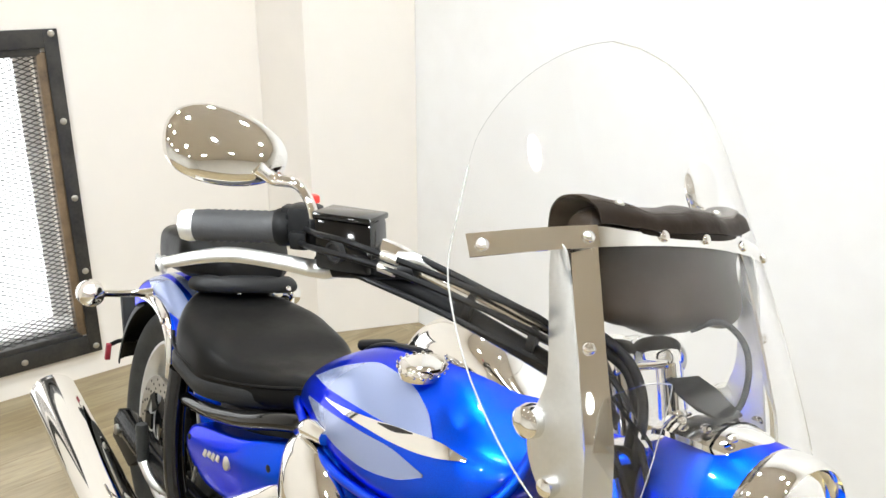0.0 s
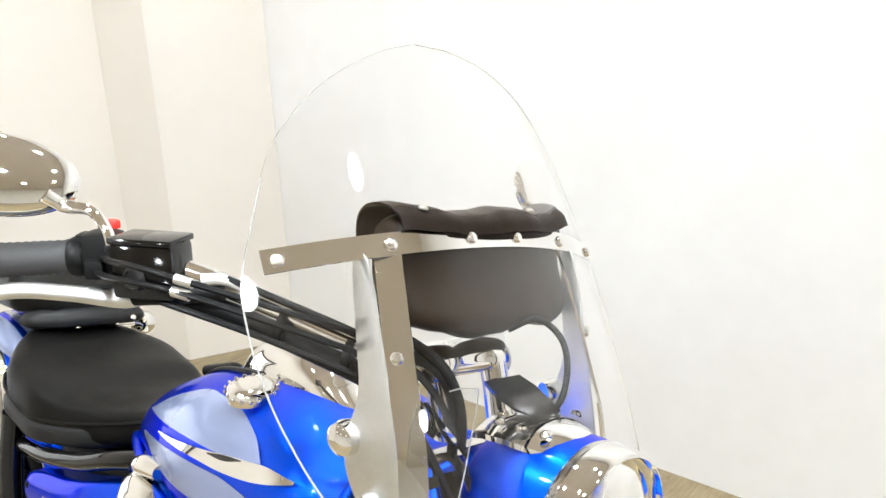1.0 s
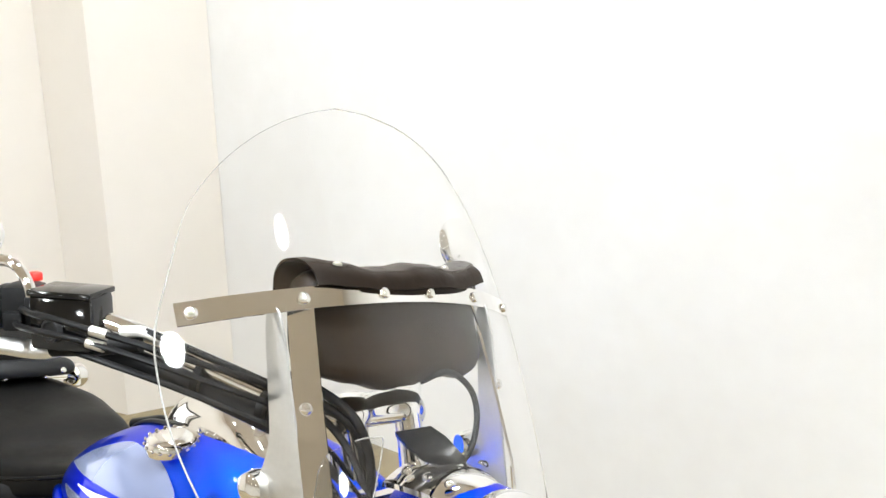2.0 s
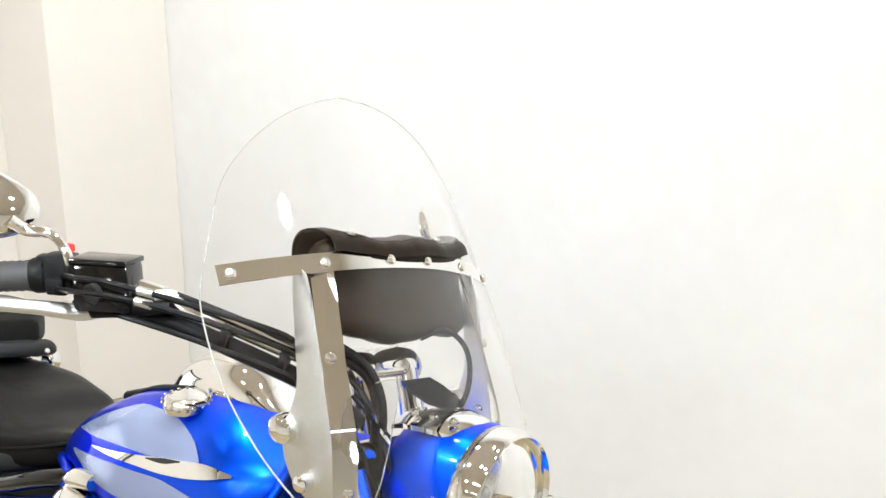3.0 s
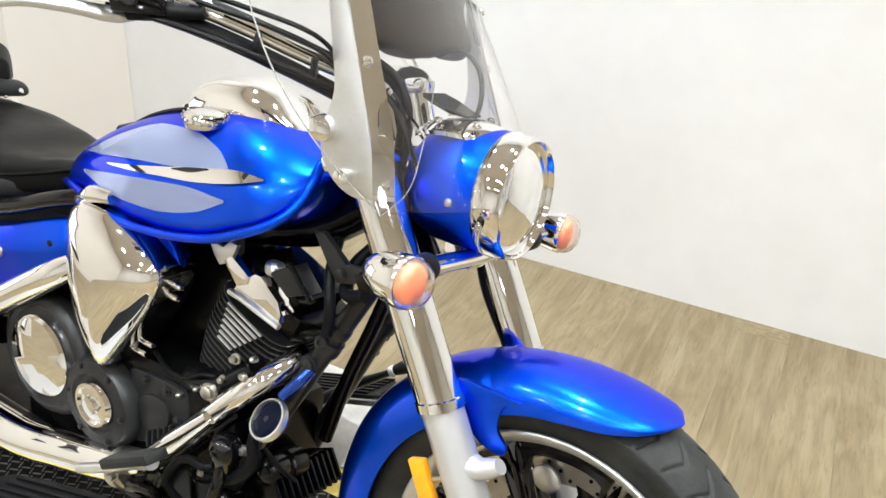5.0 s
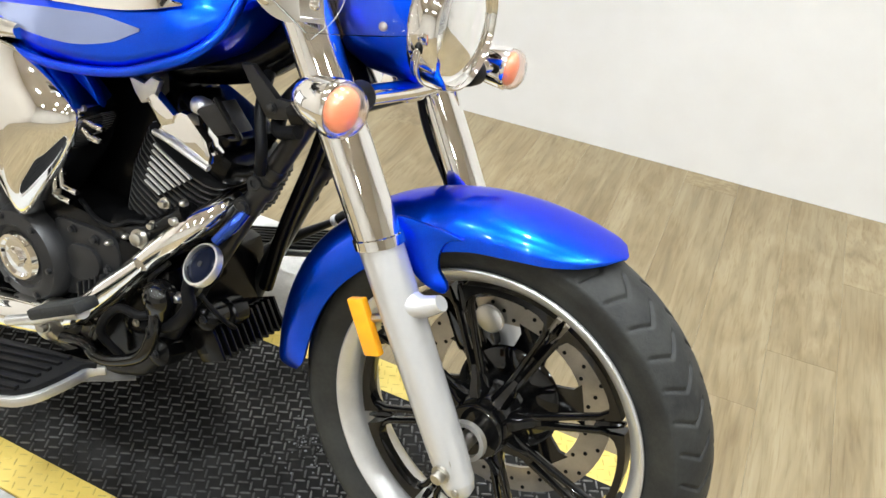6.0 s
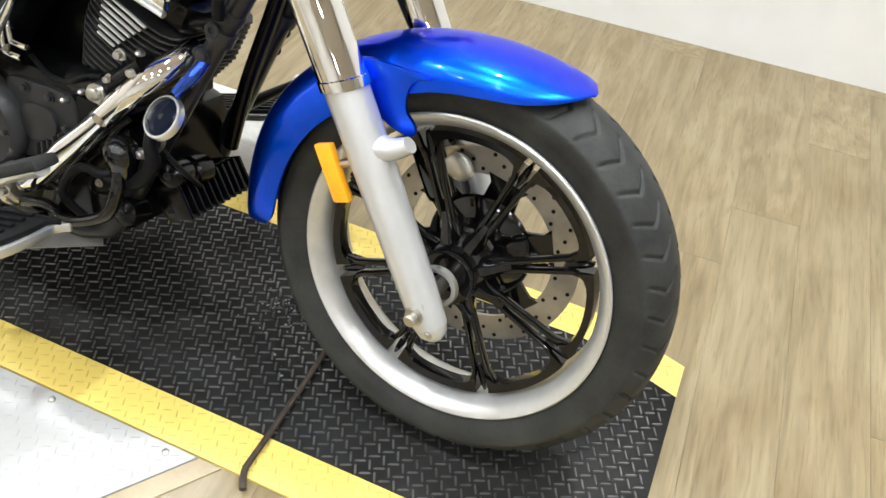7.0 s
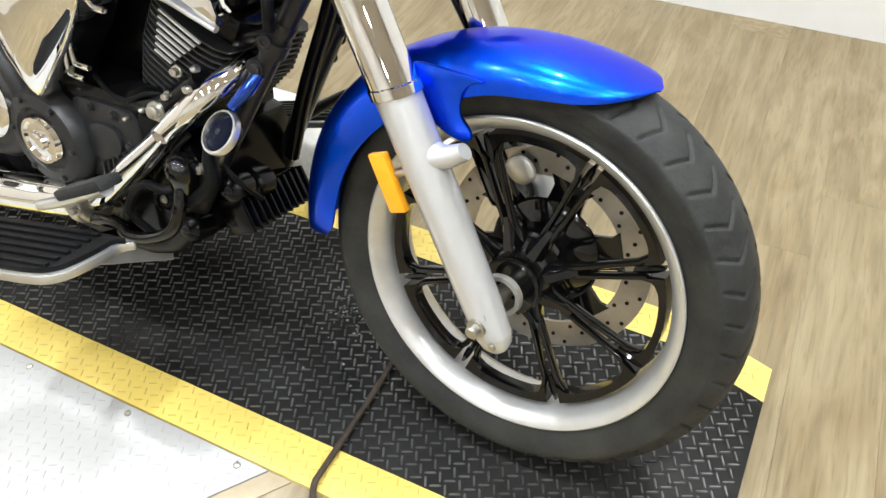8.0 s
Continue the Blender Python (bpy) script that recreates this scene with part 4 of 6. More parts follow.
# handlebar and controls
for s in (-1, 1):
    hb = H("handlebar", tube([(-0.345, 0, 0.965), (-0.352, s * 0.05, 0.967), (-0.40, s * 0.10, 0.985), (-0.48, s * 0.165, 1.022), (-0.565, s * 0.225, 1.05), (-0.636, s * 0.292, 1.056), (-0.690, s * 0.366, 1.049)], 0.0125, 14), CHROME, None, "chrome handlebar half")
    if s < 0:
        hbr = hb
    g0, g1 = Vector((-0.640, s * 0.297, 1.056)), Vector((-0.708, s * 0.388, 1.049))
    gd = (g1 - g0).normalized()
    H("grip", lathe([(0.0165, 0), (0.019, 0.003)] + [(0.0182 - 0.0009 * (k % 2), 0.008 + 0.004 * k) for k in range(20)] + [(0.0168, 0.094)], g0, gd, 24), GRIPRUBBER, hb, "black rubber grip")
    H("grip_end", lathe([(0.0165, 0.094), (0.0175, 0.097), (0.0175, 0.103), (0.016, 0.109), (0.010, 0.112), (0, 0.112)], g0, gd, 24), SATIN, hb)
    H("grip_collar", lathe([(0.020, -0.012), (0.021, -0.008), (0.021, 0.0), (0.019, 0.004)], g0, gd, 24), BLACKPLASTIC, hb)
    H("switch_box", box((0.036, 0.042, 0.046), g0 - gd * 0.03 + Vector((0, 0, 0.003)), 0.008, Matrix.Rotation(math.atan2(gd.y, gd.x), 3, "Z")), BLACKPLASTIC, hb, "black switch housing")
    H("lever", tube([(-0.560, s * 0.232, 1.030), (-0.590, s * 0.266, 1.018), (-0.618, s * 0.310, 1.024), (-0.650, s * 0.356, 1.027), (-0.686, s * 0.406, 1.014), (-0.690, s * 0.412, 1.012)], [0.008, 0.0105, 0.0085, 0.0082, 0.006, 0.0115], 12, 6), SATIN, hb, "polished brake lever")
for dx, dy, dz, sx_, sy_, sz_ in ((-0.012, -0.012, 0.018, 0.022, 0.026, 0.014), (0.012, -0.014, -0.008, 0.020, 0.024, 0.020), (0.0, -0.024, 0.004, 0.026, 0.008, 0.018), (-0.018, 0.004, -0.020, 0.016, 0.022, 0.012)):
    H("switch_button", box((sx_, sy_, sz_), (-0.622 + dx, -0.272 + dy, 1.056 + dz), 0.004, Matrix.Rotation(radians(52), 3, "Z")), BLACKPLASTIC, hbr)
H("kill_switch", box((0.014, 0.012, 0.010), (-0.645, -0.254, 1.086), 0.003), RED, hbr, "red kill switch")
mc = H("brake_reservoir", box((0.068, 0.05, 0.058), (-0.566, -0.244, 1.052), 0.007, Matrix.Rotation(radians(40), 3, "Z")), GLOSSBLACK, None, "square black brake fluid reservoir")
H("reservoir_lid", box((0.070, 0.054, 0.007), (-0.566, -0.244, 1.0825), 0.0025, Matrix.Rotation(radians(40), 3, "Z")), GLOSSBLACK, mc)
H("sight_glass", lathe([(0.012, -0.006), (0.012, 0.001), (0.0095, 0.0015), (0.009, -0.0005), (0, -0.0005)], (-0.552, -0.2725, 1.046), (0.35, -0.94, 0), 20), ENGINEGREY, mc)
H("cylinder_body", tube([(-0.50, -0.20, 1.033), (-0.545, -0.235, 1.028), (-0.575, -0.262, 1.026)], [0.009, 0.012, 0.013], 14), BLACKPLASTIC, mc)
H("hose_joint", tube([(-0.512, -0.214, 1.045), (-0.494, -0.20, 1.047), (-0.478, -0.186, 1.04)], [0.0070, 0.0062, 0.0050], 10), SATIN, mc)


def mirror(s, dx, dz):
    c = Vector((-0.676 + dx, s * 0.344, 1.141 + dz))
    wide, up = Vector((-0.40, s * 0.9, 0.16)).normalized(), Vector((0.06, -0.12 * s, 1)).normalized()
    nn = wide.cross(up).normalized()
    if nn.x < 0:
        nn = -nn
    rows = []
    out = []
    for k in range(40):
        a = 2 * math.pi * k / 40
        u, v = math.cos(a), math.sin(a)
        rx, ry = 0.0675, 0.0438 + 0.005 * u
        # teardrop: tall at the outer end, pointed at the stem
        out.append((rx * math.copysign(abs(u) ** 0.92, u), ry * math.copysign(abs(v) ** 0.85, v) * (1 + 0.05 * u)))
    for f, h in ((0.97, -0.006), (1.0, -0.003), (1.0, 0.004), (0.93, 0.011), (0.78, 0.017), (0.5, 0.022), (0.2, 0.0245), (0.02, 0.025)):
        rows.append([c + wide * (x * f) + up * (y * f) + nn * h for x, y in out])
    m = H("mirror", rings(rows), CHROME, None, "chrome teardrop rear-view mirror")
    H("mirror_glass", rings([[c + wide * (x * 0.93) + up * (y * 0.93) + nn * h for x, y in out] for h in (-0.0062, -0.0072)]), CHROME, m)
    H("mirror_stem", tube([c - wide * 0.035 + nn * 0.019 - up * 0.012, c - wide * 0.055 + nn * 0.014 - up * 0.022, Vector((-0.615 + dx, s * 0.286, 1.108 + dz)), Vector((-0.602 + dx, s * 0.276, 1.088 + dz)), Vector((-0.600 + dx, s * 0.272, 1.06))], [0.009, 0.0075, 0.006, 0.006, 0.006], 12), CHROME, m)
    H("stem_nut", lathe([(0.0095, 0), (0.0095, 0.014), (0.008, 0.016)], (-0.600 + dx, s * 0.272, 1.057), (0, 0, 1), 6), BLACKPLASTIC, m)
    return m


mirror(-1, 0, 0)
mirror(1, 0.14, 0.032)
# bar clamps, cables and the brake hose
H("bar_clamp", lathe([(0.0, -0.060), (0.017, -0.059), (0.0205, -0.054), (0.0205, -0.026), (0.0185, -0.024), (0.0185, 0.024), (0.0205, 0.026), (0.0205, 0.054), (0.017, 0.059), (0.0, 0.060)], (-0.345, 0, 0.967), (0, 1, 0), 28), CHROME, None, "chrome handlebar clamp")
for s in (-1, 1):
    H("riser", lathe([(0.019, 0), (0.017, 0.03), (0.017, 0.07)], (-0.338, s * 0.04, 0.893), (-0.05, 0, 1), 20), CHROME)
for k, pts in enumerate([
    [(-0.60, -0.272, 1.028), (-0.53, -0.240, 1.018), (-0.45, -0.180, 0.992), (-0.36, -0.112, 0.955), (-0.32, -0.095, 0.92), (-0.305, -0.08, 0.87), (-0.31, -0.06, 0.81)],
    [(-0.49, -0.198, 1.048), (-0.44, -0.16, 1.028), (-0.36, -0.10, 0.992), (-0.30, -0.08, 0.955), (-0.28, -0.07, 0.89), (-0.29, -0.05, 0.80)],
]):
    H("cable", tube(pts, (0.0036, 0.0042)[k], 8), CABLE, None, "black control cable")
for pts in ([(-0.595, -0.285, 1.062), (-0.545, -0.293, 1.068), (-0.49, -0.290, 1.073), (-0.437, -0.276, 1.071), (-0.400, -0.248, 1.062), (-0.362, -0.218, 1.051), (-0.335, -0.185, 1.038), (-0.338, -0.145, 1.018), (-0.348, -0.110, 0.985), (-0.352, -0.090, 0.945)],
            [(-0.622, -0.285, 1.044), (-0.570, -0.295, 1.050), (-0.50, -0.295, 1.058), (-0.437, -0.280, 1.060), (-0.395, -0.250, 1.050), (-0.355, -0.220, 1.038), (-0.330, -0.185, 1.022), (-0.335, -0.145, 1.000), (-0.346, -0.110, 0.968), (-0.350, -0.090, 0.93)]):
    H("cable", tube(pts, 0.0034, 8), CABLE, None, "black control cable")
    H("cable_sleeve", tube([Vector(pts[3]) + Vector((0.002, 0.0015, -0.0004)), Vector(pts[3]) + Vector((0.016, 0.0115, -0.0036))], 0.0050, 10, 2), STEEL, None, "short grey cable adjuster")
H("loom", tube([(-0.60, -0.262, 1.032), (-0.52, -0.200, 1.012), (-0.44, -0.142, 0.979), (-0.37, -0.085, 0.940), (-0.33, -0.06, 0.905)], [0.009, 0.012, 0.012, 0.012, 0.010], 12), CABLE, None, "thick black wiring loom under the handlebar")
for u, p in enumerate(((-0.545, -0.22, 1.03), (-0.455, -0.158, 1.0), (-0.40, -0.115, 0.975))):
    H("cable_clip", lathe([(0.0165, -0.004), (0.0172, 0), (0.0165, 0.004)], p, (0.8, 0.6, -0.3), 16), BLACKPLASTIC)
W("brake_hose", tube([(-0.36, 0.02, 1.010), (-0.345, 0.05, 1.024), (-0.323, 0.07, 1.007), (-0.306, 0.07, 0.976), (-0.295, 0.052, 0.940), (-0.302, 0.03, 0.922)], 0.0038, 10), CABLE, None, "looped black hose behind the windshield")
for k in (0, 1):
    W("cable", tube([(-0.43, -0.12, 1.012 - 0.014 * k), (-0.369, -0.09, 0.988 - 0.012 * k), (-0.340 - 0.008 * k, -0.08, 0.962 - 0.006 * k), (-0.330 - 0.012 * k, -0.07, 0.921), (-0.335 - 0.012 * k, -0.06, 0.86)], 0.0058, 10), CABLE, None, "black control cable")
U("brake_hose", tube([(-0.25, 0.075, 0.74), (-0.235, 0.082, 0.68), (-0.20, 0.085, 0.62), (-0.14, 0.082, 0.54), (-0.10, 0.08, 0.48)], 0.0065, 10), CABLE, None, "black front brake hose")
# top of the steering head: ignition panel behind the shield
dash = W("headlight_cowl", rings([[(x, w * math.sin(k * 0.31) * 1.0, z - 0.018 * abs(math.sin(k * 0.31)) ** 2.2 + dz) for k in range(-5, 6)] + [(x, w * math.sin(k * 0.31) * 1.0, z - 0.018 * abs(math.sin(k * 0.31)) ** 2.2 + dz - 0.006) for k in range(5, -6, -1)]
                                    for x, z, w, dz in ((-0.330, 0.926, 0.050, 0), (-0.310, 0.934, 0.058, 0), (-0.280, 0.939, 0.060, 0), (-0.250, 0.940, 0.054, 0), (-0.228, 0.938, 0.042, 0), (-0.216, 0.934, 0.026, 0))]), CHROME, None, "chrome cowl above the headlight")
W("visor", rings([[(x, y, z), (x, -y, z), (x, -y * 0.9, z - h), (x, y * 0.9, z - h)] for x, y, z, h in ((-0.342, 0.030, 0.960, 0.006), (-0.320, 0.034, 0.954, 0.006), (-0.295, 0.031, 0.946, 0.005), (-0.272, 0.022, 0.9425, 0.003))]), GLOSSBLACK, dash, "black wedge-shaped visor")
for x, y, z in ((-0.300, -0.045, 0.930), (-0.268, -0.046, 0.934), (-0.240, -0.040, 0.936), (-0.300, 0.045, 0.930), (-0.268, 0.046, 0.934)):
    W("cowl_stud", dome((x, y, z), (0, y * 8, 1), 0.0065, 0.006), CHROME, dash)

# ---- tank ----
TANK = [(-1.030, 0.668, 0.648, 0.018), (-1.010, 0.690, 0.643, 0.046), (-0.980, 0.715, 0.650, 0.072), (-0.938, 0.748, 0.664, 0.094), (-0.88, 0.786, 0.677, 0.114), (-0.82, 0.818, 0.681, 0.131), (-0.77, 0.840, 0.680, 0.143), (-0.72, 0.858, 0.680, 0.152), (-0.66, 0.875, 0.684, 0.158), (-0.60, 0.886, 0.692, 0.160),
        (-0.54, 0.890, 0.706, 0.160), (-0.50, 0.885, 0.722, 0.159), (-0.474, 0.878, 0.734, 0.157), (-0.45, 0.870, 0.748, 0.151), (-0.43, 0.863, 0.762, 0.142), (-0.415, 0.857, 0.780, 0.130), (-0.405, 0.852, 0.800, 0.115), (-0.398, 0.847, 0.822, 0.095), (-0.393, 0.842, 0.832, 0.060)]
TANK = [(x, zt, zb - (0.012 if -0.86 < x < -0.52 else 0.004), w) for x, zt, zb, w in TANK]


def tank_row(x):
    """The tank's top, bottom and half width at x, eased over a few centimetres."""
    d = min(0.035, x - TANK[0][0], TANK[-1][0] - x)
    rows = [lerp(TANK, x + d * k / 4) for k in range(-4, 5)]
    wt = [1, 2, 3, 4, 4, 4, 3, 2, 1]
    return tuple(sum(a * r[c] for a, r in zip(wt, rows)) / sum(wt) for c in range(3))


def tank_section(x, n=48, grow=0.0):
    zt, zb, w = tank_row(x)
    zm = zb + (zt - zb) * 0.16
    out = []
    for k in range(n):
        a = 2 * math.pi * k / n
        c, s = math.cos(a), math.sin(a)
        y = (w + grow) * math.copysign(abs(c) ** (0.80 if s > 0 else 0.2), c)
        z = zm + ((zt - zm + grow) * abs(s) ** 0.9 if s > 0 else -(zm - zb + grow) * abs(s))
        out.append((x, y, z))
    return out


def tank_side(x, z):
    """Half width of the tank at a place on its side."""
    zt, zb, w = tank_row(x)
    zm = zb + (zt - zb) * 0.16
    s = min(0.999, (z - zm) / (zt - zm)) if z > zm else min(0.999, (zm - z) / (zm - zb))
    s = s ** (1 / 0.9) if z > zm else s
    return w * math.sqrt(max(0, 1 - s * s)) ** (0.80 if z > zm else 0.2)


xs = [-1.030 + (1.030 - 0.392) * 0.5 * (1 - math.cos(math.pi * i / 44)) for i in range(45)]
tank = B("tank", rings([tank_section(x) for x in xs]), BLUE, None, "metallic blue teardrop fuel tank", 60)
SEAM = [(-1.012, -0.050, 0.648), (-0.95, -0.092, 0.668), (-0.87, -0.122, 0.674), (-0.78, -0.146, 0.672), (-0.70, -0.156, 0.672), (-0.615, -0.159, 0.684), (-0.532, -0.162, 0.706), (-0.474, -0.158, 0.732), (-0.430, -0.144, 0.760), (-0.408, -0.124, 0.790), (-0.401, -0.104, 0.822), (-0.404, -0.086, 0.846), (-0.412, -0.062, 0.858)]
B("tank_seam", tube(SEAM, 0.0074, 10, 5), BLUE, tank, "raised lower tank seam")
B("tank_seam", tube([(x, -y, z) for x, y, z in SEAM], 0.0074, 10, 5), BLUE, tank)


def tank_patch(x0, x1, top, bottom, off, s=-1, nx=30, nz=8):
    rows = []
    for i in range(nx + 1):
        x = x0 + (x1 - x0) * i / nx
        a, b = bottom(i / nx), top(i / nx)
        rows.append([(x, s * (tank_side(x, a + (b - a) * k / nz) + off), a + (b - a) * k / nz) for k in range(nz + 1)])
    bm = rings(rows, closed=False)
    bmesh.ops.recalc_face_normals(bm, faces=bm.faces)
    bmesh.ops.solidify(bm, geom=bm.faces[:], thickness=0.001)
    return bm


def curve(*rows):
    return lambda u: lerp(rows, u)[0]


for s in (-1, 1):
    B("tank_graphic", tank_patch(-0.885, -0.505, curve((0, 0.742), (0.25, 0.800), (0.5, 0.838), (0.72, 0.846), (0.88, 0.836), (0.96, 0.820), (1, 0.806)), curve((0, 0.744), (0.2, 0.758), (0.5, 0.780), (0.8, 0.796), (1, 0.803)), 0.0016, s), SILVERBLUE, tank, "silver painted tank panel", 60)
    B("tank_graphic", tank_patch(-0.87, -0.508, curve((0, 0.716), (0.3, 0.740), (0.6, 0.760), (0.85, 0.772), (1, 0.772)), curve((0, 0.712), (0.3, 0.706), (0.6, 0.714), (0.85, 0.738), (1, 0.768)), 0.0016, s), SILVERBLUE, tank, "silver painted tank panel", 60)
    B("tank_emblem", tank_patch(-0.782, -0.452, curve((0, 0.753), (0.2, 0.768), (0.45, 0.788), (0.7, 0.808), (0.9, 0.820), (1, 0.819)), curve((0, 0.751), (0.2, 0.760), (0.45, 0.773), (0.6, 0.780), (0.75, 0.790), (0.88, 0.802), (1, 0.816)), 0.006, s), CHROME, tank, "long chrome wing emblem", 60)
    B("emblem_notch", tank_patch(-0.618, -0.548, curve((0, 0.7905), (0.5, 0.801), (1, 0.8085)), curve((0, 0.789), (0.5, 0.794), (1, 0.807)), 0.0075, s, 8, 2), GLOSSBLACK, tank)
CAPN = Vector((-0.03, -0.24, 0.97)).normalized()
CAPC = Vector((-0.612, -0.100, 0.871))
cap = B("fuel_cap", lathe([(0.0325, -0.012), (0.0330, -0.003), (0.0324, 0.002), (0.0300, 0.0055), (0.0285, 0.0050), (0.0270, 0.0065), (0.018, 0.0085), (0.008, 0.0092), (0, 0.0093)], CAPC, CAPN, 40), CHROME, None, "ribbed chrome fuel cap")
capm = plane(CAPC, (0.9, 0.1, -0.1), CAPN.cross(Vector((0.9, 0.1, -0.1))))
for k in range(18):
    a = 2 * math.pi * k / 18
    q = capm @ Vector((0.0325 * math.cos(a), 0.0325 * math.sin(a), 0.000))
    B("cap_rib", dome(q, q - capm.translation, 0.0028, 0.0022), CHROME, cap)
B("tank_label", slab([(-0.014, -0.009), (0.014, -0.009), (0.014, 0.009), (-0.014, 0.009)], 0.001, plane((-0.680, -0.070, 0.8555), (0.95, 0, 0.28), (0.05, 0.9, 0.40))), material("label_film", (0.82, 0.62, 0.55), 0.5), tank, "small pale warning label")
# speedometer console on the tank
cons = []
CONS = [(-0.785, 0.001, 0.822), (-0.775, 0.014, 0.836), (-0.75, 0.032, 0.860), (-0.72, 0.048, 0.892), (-0.69, 0.057, 0.915), (-0.65, 0.062, 0.930), (-0.59, 0.064, 0.937), (-0.54, 0.060, 0.924), (-0.515, 0.055, 0.903), (-0.495, 0.050, 0.889), (-0.47, 0.044, 0.876), (-0.445, 0.036, 0.864), (-0.425, 0.028, 0.855)]
for i in range(38):
    x = -0.785 + 0.360 * i / 37
    w, zt = lerp(CONS, x)
    zb = tank_row(x)[0] - 0.012
    zt = max(zt, zb + 0.002)
    cons.append([(x, w * math.cos(math.pi * k / 18), zb + (zt - zb) * math.sin(math.pi * k / 18) ** 0.7) for k in range(19)])
B("console", rings(cons, closed=True), CHROME, tank, "chrome speedometer console on the tank", 60)
B("console_gasket", tube([(x, y, tank_row(x)[0] + 0.0015 - 1.6 * y * y) for x, y in ((-0.900, -0.006), (-0.875, -0.016), (-0.84, -0.026), (-0.80, -0.036), (-0.75, -0.048), (-0.70, -0.058), (-0.65, -0.062))], 0.0048, 8), CABLE, tank, "black rubber edge under the console")
B("tank_strap", tube([(-1.0, 0.05, 0.746), (-0.96, 0.05, 0.760), (-0.91, 0.05, 0.778), (-0.885, 0.05, 0.770)], [0.011, 0.013, 0.013, 0.010], 12), CABLE, None, "black rubber trim behind the tank")

# ---- seats ----
SEAT = [(-0.86, 0.728, 0.700, 0.035), (-0.90, 0.730, 0.662, 0.055), (-0.96, 0.714, 0.640, 0.080), (-1.03, 0.700, 0.618, 0.112), (-1.10, 0.696, 0.603, 0.146), (-1.18, 0.715, 0.594, 0.176), (-1.26, 0.728, 0.602, 0.178), (-1.32, 0.748, 0.602, 0.168), (-1.37, 0.768, 0.612, 0.145), (-1.40, 0.776, 0.630, 0.120)]


def sideways(bm, dy):
    bmesh.ops.translate(bm, vec=(0, dy, 0), verts=bm.verts)
    return bm


def cushion(table, n=40, flat=0.55):
    rows = []
    x0, x1 = table[0][0], table[-1][0]
    rev = [(-r[0], *r[1:]) for r in table]
    for i in range(33):
        x = x0 + (x1 - x0) * i / 32
        zt, zb, w = lerp(rev, -x)
        e = min(1, 0.25 + 3.2 * min(i, 32 - i) / 32)
        row = []
        for k in range(n):
            a = 2 * math.pi * k / n
            c, s = math.cos(a), math.sin(a)
            zm = zb + (zt - zb) * 0.45
            y = w * e ** 0.3 * math.copysign(abs(c) ** 0.6, c)
            dip = 0.012 * (1 - abs(c)) if s > 0 else 0
            z = zm + (zt - zm - dip) * math.copysign(abs(s) ** flat, s) * e ** 0.4 if s > 0 else zm - (zm - zb) * abs(s) ** 0.4 * e ** 0.4
            row.append((x, y, z))
        rows.append(row)
    return rings(rows)


SEAT = [(x, zt, zb, w * 0.88) for x, zt, zb, w in SEAT]
seat = S("seat", sideways(cushion(SEAT), -0.018), LEATHER, None, "broad black rider seat", 60)
skirt = [(x, zb + 0.052, zb - 0.004, w + 0.004) for x, zt, zb, w in SEAT[2:]]
S("seat_skirt", sideways(cushion(skirt), -0.018), VINYLSIDE, seat, "matte lower side panel", 60)
piping = [(x, -lerp([(-r[0], *r[1:]) for r in SEAT], -x)[2] * 0.985 - 0.018, lerp([(-r[0], *r[1:]) for r in SEAT], -x)[1] + 0.045) for x in (-0.90, -0.98, -1.06, -1.14, -1.22, -1.30, -1.36)]
S("seat_piping", tube(piping, 0.0035, 8), LEATHER, seat)
PSEAT = [(-1.34, 0.846, 0.752, 0.105), (-1.42, 0.862, 0.748, 0.120), (-1.50, 0.858, 0.740, 0.118), (-1.58, 0.845, 0.728, 0.105), (-1.65, 0.825, 0.715, 0.080)]
ps = S("passenger_seat", cushion(PSEAT), LEATHER, None, "black passenger seat pad", 60)
S("front_roll", tube([(-1.375, -0.106, 0.752), (-1.352, -0.092, 0.757), (-1.338, -0.05, 0.760), (-1.334, 0.0, 0.761), (-1.338, 0.05, 0.760), (-1.352, 0.092, 0.757), (-1.375, 0.106, 0.752)], [0.015, 0.020, 0.021, 0.021, 0.021, 0.020, 0.015], 14, 5, flat=0.8), VINYLSIDE, ps, "padded front roll")
for y in (-0.03, 0.045):
    S("seat_stud", dome((-1.324, y, 0.744), (1, 0.1, -0.2), 0.004, 0.003), CHROME, ps)
S("strap_buckle", dome((-1.318, 0.075, 0.757), (1, 0.1, 0.2), 0.006, 0.004), CHROME, ps)

# ---- frame, side cover ----
FRAMEBLACK = material("satin_black_frame_paint", (0.012, 0.012, 0.0125), 0.36, 0.2, 0.2, 40, 0.06, 240)

def cover_y(x, z):
    """How far the side cover stands out: two facets that meet along a soft ridge."""
    d = z - (0.500 + 0.25 * (x + 1.2))
    return 0.172 - (0.42 * (math.sqrt(d * d + 0.0002) + d) / 2 + 0.24 * (math.sqrt(d * d + 0.0002) - d) / 2) - 0.25 * max(0.0, x + 1.0) ** 1.2


